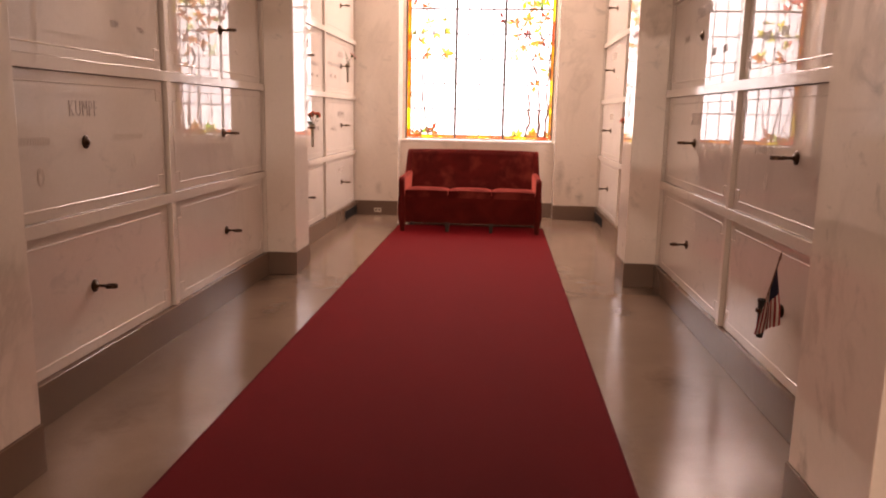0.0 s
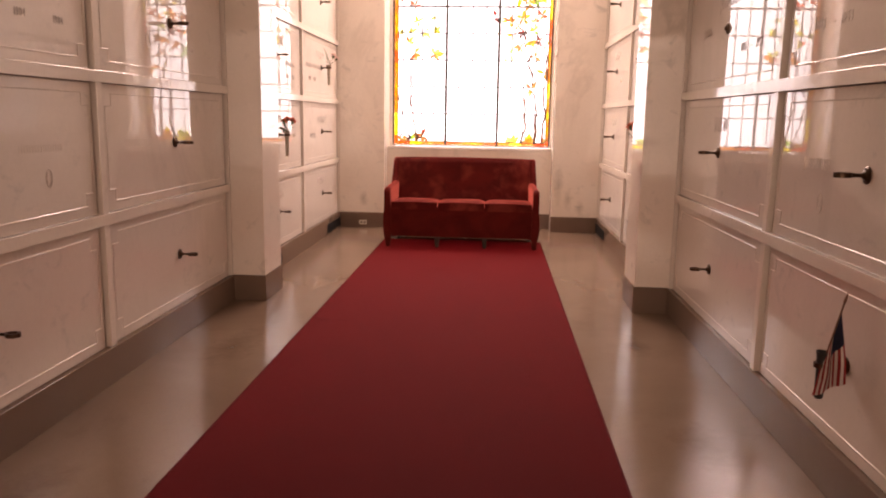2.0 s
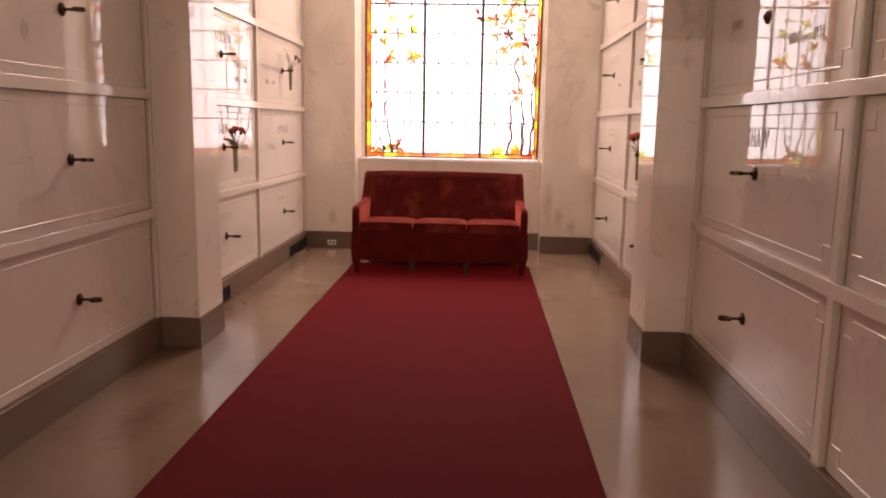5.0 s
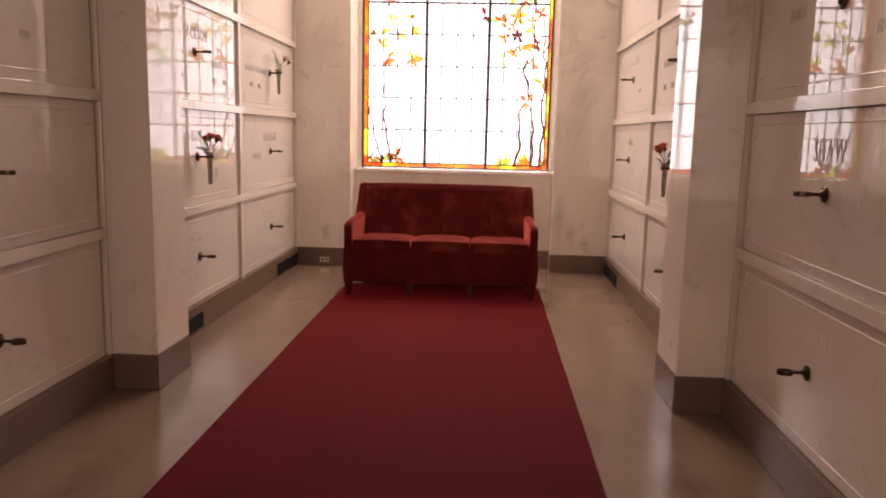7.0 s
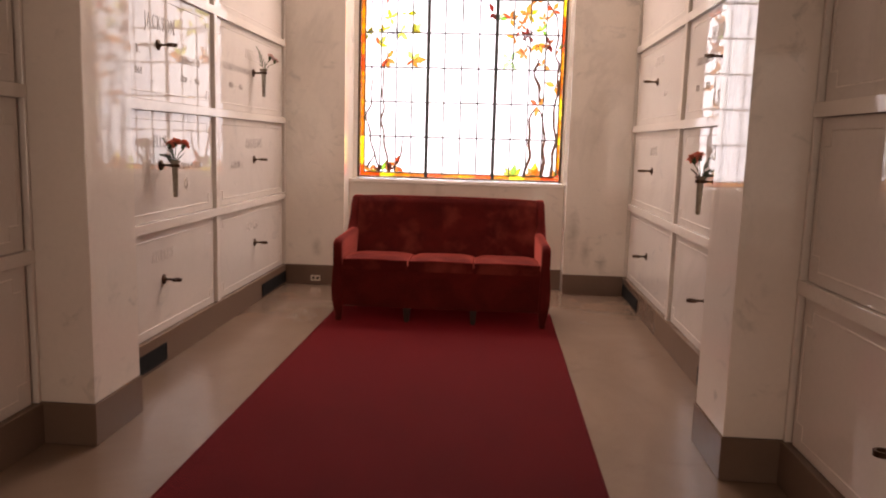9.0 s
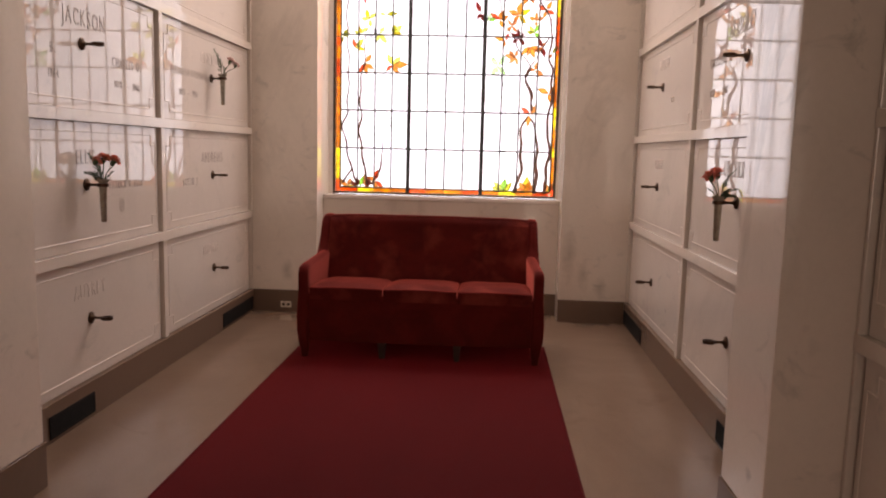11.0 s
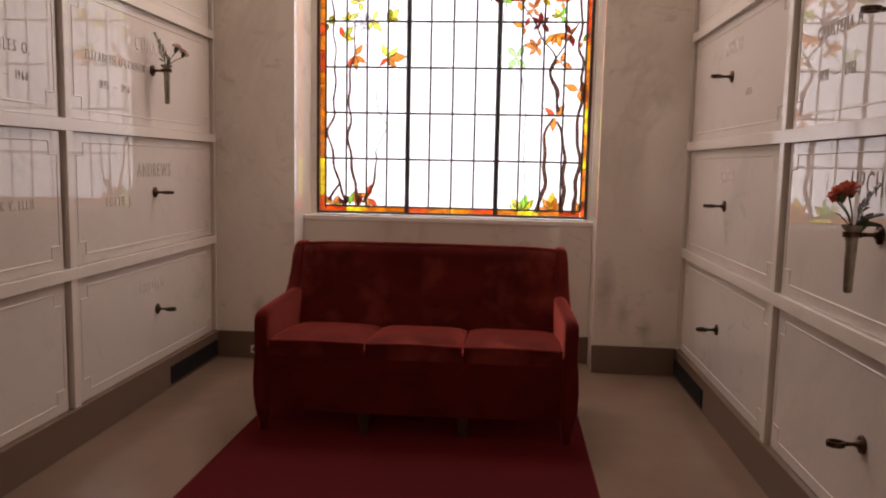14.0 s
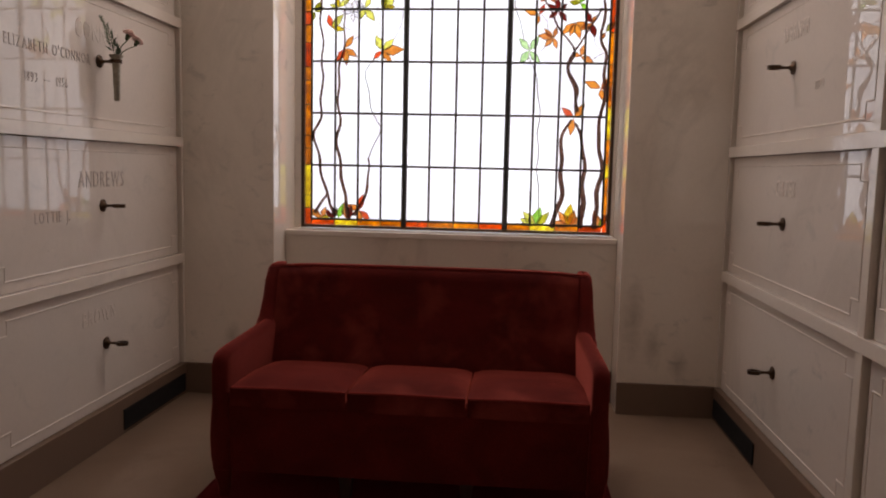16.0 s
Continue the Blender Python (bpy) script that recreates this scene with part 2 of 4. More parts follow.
G_CLEAR = glass("glass_white", (0.96, 0.96, 0.98), 0.12, 0.03, 3.0)
G_AMBER = glass("glass_amber", (0.8, 0.32, 0.04), 0.2, 0.5, 14.0)
G_YELLOW = glass("glass_yellow", (0.92, 0.58, 0.1), 0.2, 0.35, 16.0)
G_FLAME = glass("glass_flame", (0.72, 0.19, 0.04), 0.2, 0.45, 16.0)
G_ORANGE = glass("glass_orange", (1.0, 0.44, 0.17), 0.2, 0.2, 25.0)
G_RED = glass("glass_red", (0.95, 0.26, 0.13), 0.2, 0.2, 25.0)
G_BROWN = glass("glass_brown", (0.78, 0.44, 0.23), 0.2, 0.2, 25.0)
G_MAROON = glass("glass_maroon", (0.36, 0.09, 0.07), 0.2, 0.2, 25.0)
G_GREEN = glass("glass_green", (0.42, 0.66, 0.2), 0.2, 0.2, 25.0)
G_PALE = glass("glass_pale_green", (0.6, 0.82, 0.52), 0.2, 0.2, 25.0)
G_LEMON = glass("glass_lemon", (0.95, 0.9, 0.3), 0.2, 0.3, 25.0)
G_OLIVE = glass("glass_olive", (0.5, 0.5, 0.08), 0.2, 0.2, 25.0)


def glow(name, colour, strength):
    n = Nodes(name)
    n.tree.nodes.remove(n.bsdf)
    e = n.add("ShaderNodeEmission", Strength=strength)
    c = n.ramp(n.noise(0.5, 2, 0.5), ((0.3, tuple(v * 0.96 for v in colour)), (0.7, colour)))
    n.link(c, e.inputs["Color"])
    n.link(e.outputs[0], n.out.inputs["Surface"])
    return n.mat


M_SKY = glow("bright_sky", (0.83, 0.94, 1.0), SKY_GLOW)


# ---- mesh helpers ----
def finish(bm, name, material, smooth=None):
    bmesh.ops.recalc_face_normals(bm, faces=bm.faces)
    me = bpy.data.meshes.new(name)
    bm.to_mesh(me)
    bm.free()
    if material:
        me.materials.append(material)
    if smooth is not None:
        me.polygons.foreach_set("use_smooth", [True] * len(me.polygons))
        if smooth < 180:
            me.set_sharp_from_angle(angle=radians(smooth))
    return me


def part(name, bm, material, parent=None, label="", smooth=None):
    """Links a bmesh as one mesh object under a thing or a part."""
    ob = new(name, finish(bm, name, material, smooth))
    if parent:
        ob.parent = parent
    if label:
        tagged(ob, label)
    return ob


def thing(name, label, category, group="", at=None, kind=""):
    ob = new(name)
    ob.empty_display_size = 0.1
    tagged(ob, label, category, group, kind)
    if at is not None:
        ob.matrix_world = at if isinstance(at, Matrix) else Matrix.Translation(at)
    return ob


def box(lo, hi, bevel=0.0, segments=2, bm=None):
    bm = bm or bmesh.new()
    size, mid = [b - a for a, b in zip(lo, hi)], [(a + b) / 2 for a, b in zip(lo, hi)]
    made = bmesh.ops.create_cube(bm, size=1.0, matrix=Matrix.Translation(mid) @ Matrix.Diagonal((*size, 1)))
    if bevel:
        edges = {e for v in made["verts"] for e in v.link_edges}
        bmesh.ops.bevel(bm, geom=list(edges), offset=bevel, segments=segments, profile=0.5, affect="EDGES", clamp_overlap=True)
    return bm


def lathe(profile, segments=20, bm=None, m=None):
    """A solid of revolution about z from (radius, height) pairs."""
    bm = bm or bmesh.new()
    m = m or Matrix()
    rings = [[bm.verts.new(m @ Vector((r * math.cos(2 * math.pi * i / segments), r * math.sin(2 * math.pi * i / segments), z)))
              for i in range(segments)] for r, z in profile]
    for a, b in zip(rings, rings[1:]):
        for i in range(segments):
            j = (i + 1) % segments
            bm.faces.new((a[i], a[j], b[j], b[i]))
    bm.faces.new(rings[0][::-1])
    bm.faces.new(rings[-1])
    return bm


def tube(points, radii, segments=6, bm=None, flat=1.0, closed=False):
    """A tube along points; flat squeezes it in y."""
    bm = bm or bmesh.new()
    points = [Vector(q) for q in points]
    if not hasattr(radii, "__len__"):
        radii = [radii] * len(points)
    rings, n = [], len(points)
    for i, q in enumerate(points):
        if closed:
            d = points[(i + 1) % n] - points[i - 1]
        else:
            d = points[min(i + 1, n - 1)] - points[max(i - 1, 0)]
        d = d.normalized()
        side = d.cross(Vector((0, 1, 0)))
        if side.length < 0.15:
            side = d.cross(Vector((1, 0, 0)))
        side.normalize()
        up = side.cross(d).normalized()
        ring = []
        for k in range(segments):
            a = 2 * math.pi * k / segments
            off = side * math.cos(a) * radii[i] + up * math.sin(a) * radii[i]
            ring.append(bm.verts.new(q + Vector((off.x, off.y * flat, off.z))))
        rings.append(ring)
    pairs = list(zip(rings, rings[1:])) + ([(rings[-1], rings[0])] if closed else [])
    for a, b in pairs:
        for k in range(segments):
            j = (k + 1) % segments
            bm.faces.new((a[k], a[j], b[j], b[k]))
    if not closed:
        bm.faces.new(rings[0][::-1])
        bm.faces.new(rings[-1])
    return bm


def spline(points, steps=6):
    """Catmull-Rom through the points."""
    pts = [Vector(q) for q in points]
    out = []
    for i in range(len(pts) - 1):
        a, b, c, d = pts[max(i - 1, 0)], pts[i], pts[i + 1], pts[min(i + 2, len(pts) - 1)]
        for s in range(steps):
            t = s / steps
            out.append(0.5 * (2 * b + (c - a) * t + (2 * a - 5 * b + 4 * c - d) * t * t + (3 * b - a - 3 * c + d) * t ** 3))
    return out + [pts[-1]]


def prism(outline, axis, a, b, bm=None):
    """A closed outline of 2D points, extruded along an axis from a to b."""
    bm = bm or bmesh.new()

    def put(q, s):
        return {"x": (s, q[0], q[1]), "y": (q[0], s, q[1]), "z": (q[0], q[1], s)}[axis]

    lo, hi = [bm.verts.new(put(q, a)) for q in outline], [bm.verts.new(put(q, b)) for q in outline]
    n = len(outline)
    bm.faces.new(lo[::-1])
    bm.faces.new(hi)
    for i in range(n):
        j = (i + 1) % n
        bm.faces.new((lo[i], lo[j], hi[j], hi[i]))
    return bm


def bevelled(bm, offset, segments=3, angle=30):
    edges = [e for e in bm.edges if len(e.link_faces) == 2 and e.calc_face_angle(0) > radians(angle)]
    bmesh.ops.bevel(bm, geom=edges, offset=offset, segments=segments, profile=0.5, affect="EDGES", clamp_overlap=True)
    return bm


def structure(name, bm, material, label, category, smooth=None):
    return tagged(part(name, bm, material, None, "", smooth), label, category, kind="structure")


def letters(text, height, stretch=0.66):
    """A flat mesh of lettering in the xz plane, facing -y, centred on the origin."""
    cu = bpy.data.curves.new("lettering", "FONT")
    cu.body, cu.size, cu.align_x, cu.align_y, cu.extrude, cu.resolution_u = text, height * 1.38, "CENTER", "CENTER", 0.0008, 3
    ob = bpy.data.objects.new("lettering", cu)
    scene.collection.objects.link(ob)
    bpy.context.view_layer.update()
    me = bpy.data.meshes.new_from_object(ob.evaluated_get(bpy.context.evaluated_depsgraph_get()))
    bpy.data.objects.remove(ob)
    bpy.data.curves.remove(cu)
    me.transform(pose(0, 0, 0, 90) @ Matrix.Diagonal((stretch, 1, 1, 1)))
    bm = bmesh.new()
    bm.from_mesh(me)
    bpy.data.meshes.remove(me)
    return bm


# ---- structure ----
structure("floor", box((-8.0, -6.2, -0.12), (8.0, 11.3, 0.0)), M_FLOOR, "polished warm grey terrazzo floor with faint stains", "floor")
structure("ceiling", box((-8.0, -6.2, CEIL), (8.0, 11.7, CEIL + 0.15)), M_CEILING, "plain off-white plaster ceiling", "ceiling")

# long walls behind the crypt fronts, and the plain unseen hall that the walk starts from, sized to cut bounce
for side, word in ((-1, "west"), (1, "east")):
    x0, x1 = sorted((side * 1.635, side * 1.9))
    structure("wall_" + word, box((x0, 3.2, 0), (x1, 11.6, CEIL)), M_TRIM, "cream marble wall behind the crypt fronts", "wall")
    h0, h1 = sorted((side * 1.60, side * 8.0))
    structure("wall_hall_" + word, box((h0, 3.01, 0), (h1, 3.2, CEIL)), M_CEILING, "plain plastered wall of the entrance hall", "wall")
    e0, e1 = sorted((side * 7.8, side * 8.0))
    structure("wall_hall_end_" + word, box((e0, -6.2, 0), (e1, 3.01, CEIL)), M_CEILING, "plain plastered end wall of the entrance hall", "wall")
# unseen rear wall, added around the lamp's opening
for x0, x1, z0, word in ((-7.8, -3.5, 0, "left"), (3.5, 7.8, 0, "right"), (-3.499, 3.499, 3.4, "over_entrance")):
    structure("wall_south_" + word, box((x0, -6.2, z0), (x1, -6.0, CEIL)), M_CEILING, "plain plastered rear wall beside the unseen lamp opening", "wall")

# window wall with the tall niche
NICHE_W, NICHE_E, SILL_Y = -1.024, 1.02, 11.125
for x0, x1, word in ((-1.9, NICHE_W, "left"), (NICHE_E, 1.9, "right")):
    structure("wall_north_" + word, box((x0, END, 0), (x1, 11.6, CEIL), 0.004), M_WALL,
              "polished cream marble slab wall beside the window", "wall")
structure("wall_under_window", box((NICHE_W + 0.001, SILL_Y + 0.016, 0), (NICHE_E - 0.001, 11.6, 0.962)), M_WALL, "cream marble panel under the window", "wall")
structure("trim_sill", bevelled(box((NICHE_W + 0.002, SILL_Y, 0.963), (NICHE_E - 0.002, 11.6, 0.999)), 0.006, 2), M_TRIM,
          "cream marble window sill with a rounded edge", "window sill")

for x0, x1, word in ((NICHE_W - 0.01, -0.983, "left"), (0.999, NICHE_E + 0.01, "right")):
    structure("trim_jamb_" + word, box((x0, 11.342, 1.0), (x1, 11.6, CEIL - 0.001)), M_WALL, "narrow cream marble jamb beside the window frame", "jamb")

# baseboards
for side, word in ((-1, "west"), (1, "east")):
    for n, (a, b) in enumerate((BAY_1, BAY_2)):
        x0, x1 = sorted((side * BASE_X, side * 1.634))
        structure("baseboard_%s_%d" % (word, n + 1), bevelled(box((x0, a + 0.001, 0), (x1, b - 0.001, BASE_H)), 0.004, 2), M_BASE,
                  "brown-grey marble base under the crypt fronts", "baseboard")
    x0, x1 = sorted((NICHE_W if side < 0 else NICHE_E, side * (BASE_X - 0.002)))
    structure("baseboard_north_" + word, bevelled(box((x0, END - 0.016, 0), (x1, END - 0.0005, BASE_H)), 0.003, 2), M_BASE,
              "brown-grey marble base of the window wall", "baseboard")
structure("baseboard_under_window", bevelled(box((NICHE_W + 0.001, SILL_Y - 0.002, 0), (NICHE_E - 0.001, SILL_Y + 0.0155, BASE_H)), 0.003, 2), M_BASE,
          "brown-grey marble base set back under the window", "baseboard")

# pilasters
for n, (a, b) in enumerate(PILASTERS):
    for side, word in ((-1, "west"), (1, "east")):
        x0, x1 = sorted((side * PIL_X, side * 1.634))
        pil = thing("pilaster", "polished cream marble pilaster with grey veins", "pilaster", "pilasters", (side * 1.5, (a + b) / 2, 0), "structure")
        sh = Matrix.Translation((-side * 1.5, -(a + b) / 2, 0))
        bm = box((x0, a, BASE_H + 0.001), (x1, b, CEIL - 0.002), 0.004, 2)
        bm.transform(sh)
        part("shaft", bm, M_PILASTER, pil, "")
        x0, x1 = sorted((side * (PIL_X - 0.007), side * 1.633))
        bm = box((x0, a - 0.007, 0), (x1, b + 0.007, BASE_H), 0.004, 2)
        bm.transform(sh)
        part("plinth", bm, M_BASE, pil, "brown-grey marble plinth")

# ---- rails and stiles that frame the crypt fronts ----
for side, word in ((-1, "west"), (1, "east")):
    for a, b in (BAY_1, BAY_2):
        mid = (a + b) / 2
        x0, x1 = sorted((side * RAIL, side * 1.634))
        for z in RAILS_Z[:4]:
            x2, x3 = sorted((side * (RAIL - 0.002), side * 1.634))
            structure("trim_rail", bevelled(box((x2, a + 0.001, z - RAIL_H / 2), (x3, b - 0.001, z + RAIL_H / 2)), 0.0015, 2), M_TRIM,
                      "cream marble rail between rows of crypts", "rail")
        for y0, y1 in ((a + 0.001, a + 0.03), (mid - 0.027, mid + 0.027), (b - 0.022, b - 0.001)):
            structure("trim_stile", bevelled(box((x0, y0, BASE_H), (x1, y1, RAILS_Z[3]))  , 0.004, 2), M_TRIM,
                      "upright cream marble stile between crypt fronts", "stile")


for side, word in ((-1, "west"), (1, "east")):
    for n, (a, b) in enumerate((BAY_1, BAY_2)):
        x0, x1 = sorted((side * HALF, side * 1.634))
        structure("wall_upper_%s_%d" % (word, n + 1), box((x0, a + 0.031, RAILS_Z[3] + RAIL_H / 2), (x1, b - 0.023, CEIL - 0.002)), M_PANEL,
                  "polished cream marble wall above the crypt fronts", "wall")


# ---- crypt fronts ----
def on_wall(side, y, z):
    """A pose whose x runs along the wall as one reads it, whose -y points into the room and z up."""
    return pose(side * HALF, y, z, 0, 0, 90 if side < 0 else -90)


def border_ring(w, h):
    """The stepped outline of a crypt front's border."""
    s = 0.06
    a, b = w / 2, h / 2
    return [(-a + s, -b), (a - s, -b), (a - s, -b + s), (a, -b + s), (a, b - s), (a - s, b - s), (a - s, b), (-a + s, b),
            (-a + s, b - s), (-a, b - s), (-a, -b + s), (-a + s, -b + s)]


def border_line(w, h, lit):
    """An engraved border with stepped corners: flat bevelled strips, or, where lit, a polished half-round added to hold
    the glint of the lower (and upper) edge.
    """
    t = 0.0022
    ring = border_ring(w, h)
    bm = bmesh.new()
    for (x0, z0), (x1, z1) in zip(ring, ring[1:] + ring[:1]):
        level = z0 == z1 and (z0 < 0 or lit == "both")
        if lit and not level or not lit and level and z0 < 0:
            continue
        lo, hi = (min(x0, x1) - t, min(z0, z1) - t), (max(x0, x1) + t, max(z0, z1) + t)
        if lit:
            r = 0.0042
            arc = [(math.cos(k * math.pi / 6) * r, -math.sin(k * math.pi / 6) * r * 0.6) for k in range(7)]
            ends = [[bm.verts.new((x, y, z0 + z)) for z, y in arc] for x in (lo[0], hi[0])]
            for k in range(6):
                bm.faces.new((ends[0][k], ends[0][k + 1], ends[1][k + 1], ends[1][k]))
            continue
        v = [bm.verts.new((x, 0.0, z)) for x, z in ((lo[0], lo[1]), (hi[0], lo[1]), (hi[0], hi[1]), (lo[0], hi[1]))]
        if hi[0] - lo[0] > hi[1] - lo[1]:
            ridge = [bm.verts.new((lo[0] + t, -0.0024, (lo[1] + hi[1]) / 2)), bm.verts.new((hi[0] - t, -0.0024, (lo[1] + hi[1]) / 2))]
            faces = ((v[0], v[1], ridge[1], ridge[0]), (v[2], v[3], ridge[0], ridge[1]), (v[0], ridge[0], v[3]), (v[1], v[2], ridge[1]))
        else:
            ridge = [bm.verts.new(((lo[0] + hi[0]) / 2, -0.0024, lo[1] + t)), bm.verts.new(((lo[0] + hi[0]) / 2, -0.0024, hi[1] - t))]
            faces = ((v[0], ridge[0], ridge[1], v[3]), (v[1], v[2], ridge[1], ridge[0]), (v[0], v[1], ridge[0]), (v[2], v[3], ridge[1]))
        for q in faces:
            bm.faces.new(q)
    return bm


def holder_mesh(name, part_name):
    """The bronze vase holder: a rosette, an arm and a flat open ring."""
    if part_name == "rosette":
        bm = lathe([(0.031, 0.0), (0.031, 0.004), (0.026, 0.008), (0.015, 0.011), (0.012, 0.016), (0.008, 0.02)], 20, None, pose(0, 0, 0, 90))
        for dz in (-0.021, 0.021):
            lathe([(0.005, 0.006), (0.005, 0.011), (0.002, 0.012)], 8, bm, pose(0, 0, dz, 90))
    elif part_name == "arm":
        bm = tube([(0, -0.015, 0), (0, -0.035, 0), (0, -0.05, 0), (0, -0.062, 0)], [0.0085, 0.0065, 0.008, 0.011], 8)
    else:
        pts = [(0.021 * math.cos(a), -0.083 + 0.026 * math.sin(a), 0) for a in (2 * math.pi * i / 24 for i in range(24))]
        bm = bmesh.new()
        rings = []
        for x, y, z in pts:
            d = Vector((x, y + 0.083, 0)).normalized()
            rings.append([bm.verts.new(Vector((x, y, 0)) + d * u + Vector((0, 0, v))) for u, v in ((-0.004, -0.0085), (0.004, -0.0085), (0.004, 0.0085), (-0.004, 0.0085))])
        for r, s in zip(rings, rings[1:] + rings[:1]):
            for k in range(4):
                bm.faces.new((r[k], r[(k + 1) % 4], s[(k + 1) % 4], s[k]))
    return finish(bm, name, M_BRONZE, 50)


HOLDER = {k: holder_mesh(k, k) for k in ("rosette", "arm", "ring")}


GLYPHS = {}


def glyph(c, size, worn):
    """The mesh of one letter, with its left edge at the origin, and its width."""
    if (c, size, worn) not in GLYPHS:
        bm = letters(c, size)
        a, b = min(q.co.x for q in bm.verts), max(q.co.x for q in bm.verts)
        bm.transform(Matrix.Translation((-a, 0, 0)))
        GLYPHS[c, size, worn] = finish(bm, "letter", M_LETTER_PALE if worn else M_LETTER), b - a
    return GLYPHS[c, size, worn]


def crypt_front(side, y0, y1, z0, z1, rows=(), holder=True, emblems=(), bare=False):
    """rows: (text, along, up, letter height, worn?) measured from the middle of the panel, as one reads it."""
    w, h, cy, cz = y1 - y0, z1 - z0, (y0 + y1) / 2, (z0 + z1) / 2
    label = "polished cream marble crypt front, " + ("engraved, with a bronze vase holder" if rows else "with a bronze vase holder")
    ob = thing("crypt_front", label, "crypt front", "crypt fronts", on_wall(side, cy, cz))
    part("panel", bevelled(box((-w / 2 + 0.02, 0, -h / 2 + 0.002), (w / 2 - 0.02, 0.037, h / 2 - 0.002)), 0.003, 2), M_PANEL, ob, "")
    low = z0 < 0.5
    part("border", border_line(w - 0.10, h - 0.10, ""), M_EDGE if low else M_ENGRAVE, ob, "thin engraved border with stepped corners")
    # window glint put into shape and colour of the level border lines
    part("border_edge", border_line(w - 0.10, h - 0.10, "both" if low else "lower"), M_GLINT, ob, "pale rounded border edge that carries the window glint", 180)
    for text, u, v, size, worn in rows:
        if not text:
            bm, bar = bmesh.new(), u - 0.16
            while bar < u + 0.15:
                box((bar, -0.0012, v - size / 2), (bar + size * 0.13, -0.0004, v + size / 2), 0, 2, bm)
                if int(bar * 100) % 2:
                    box((bar + size * 0.14, -0.0012, v - size * 0.06), (bar + size * 0.4, -0.0004, v + size * 0.06), 0, 2, bm)
                bar += size * 0.62
            part("inscription", bm, M_FAINT, ob, "faint worn lettering")
            continue
        gap = size * (0.19 if size > 0.06 else 0.24)
        wide = size * (0.9 if "—" in text else 0.5)
        glyphs = [glyph(c, size, worn) if c != " " else None for c in " ".join(text.split())]
        at = u - (sum(g[1] + gap if g else wide for g in glyphs) - gap) / 2
        for g in glyphs:
            if g:
                q = new("letter", g[0])
                q.parent = ob
                q.matrix_local = Matrix.Translation((at, -0.0008, v))
            at += g[1] + gap if g else wide
    for u, v in emblems:
        bm = bmesh.new()
        for r, q in ((0.030, 0.0022), (0.019, 0.0016)):
            tube([(u + r * 0.8 * math.cos(a), -0.0006, v + r * 1.25 * math.sin(a)) for a in (2 * math.pi * i / 18 for i in range(18))], q, 5, bm, 0.5, True)
        for k in range(8):
            a = 2 * math.pi * k / 8
            tube([(u + 0.016 * math.cos(a), -0.0006, v + 0.026 * math.sin(a)), (u + 0.027 * math.cos(a), -0.0006, v + 0.042 * math.sin(a))], 0.002, 5, bm, 0.5)
        part("emblem", bm, M_LETTER_PALE, ob, "small engraved round emblem")
    if holder:
        for k in ("rosette",) if bare else ("rosette", "arm", "ring"):
            q = new(k, HOLDER[k])
            q.parent = ob
            q.matrix_local = Matrix.Translation((0, -0.001, 0.006))
            if k == "rosette":
                tagged(q, "dark bronze rosette")
    return ob


ROW_Z = [(BASE_H, RAILS_Z[0] - RAIL_H / 2)] + [(RAILS_Z[i] + RAIL_H / 2, RAILS_Z[i + 1] - RAIL_H / 2) for i in range(3)]


def columns(bay):
    a, b = bay
    mid = (a + b) / 2
    return (a + 0.03, mid - 0.027), (mid + 0.027, b - 0.022)


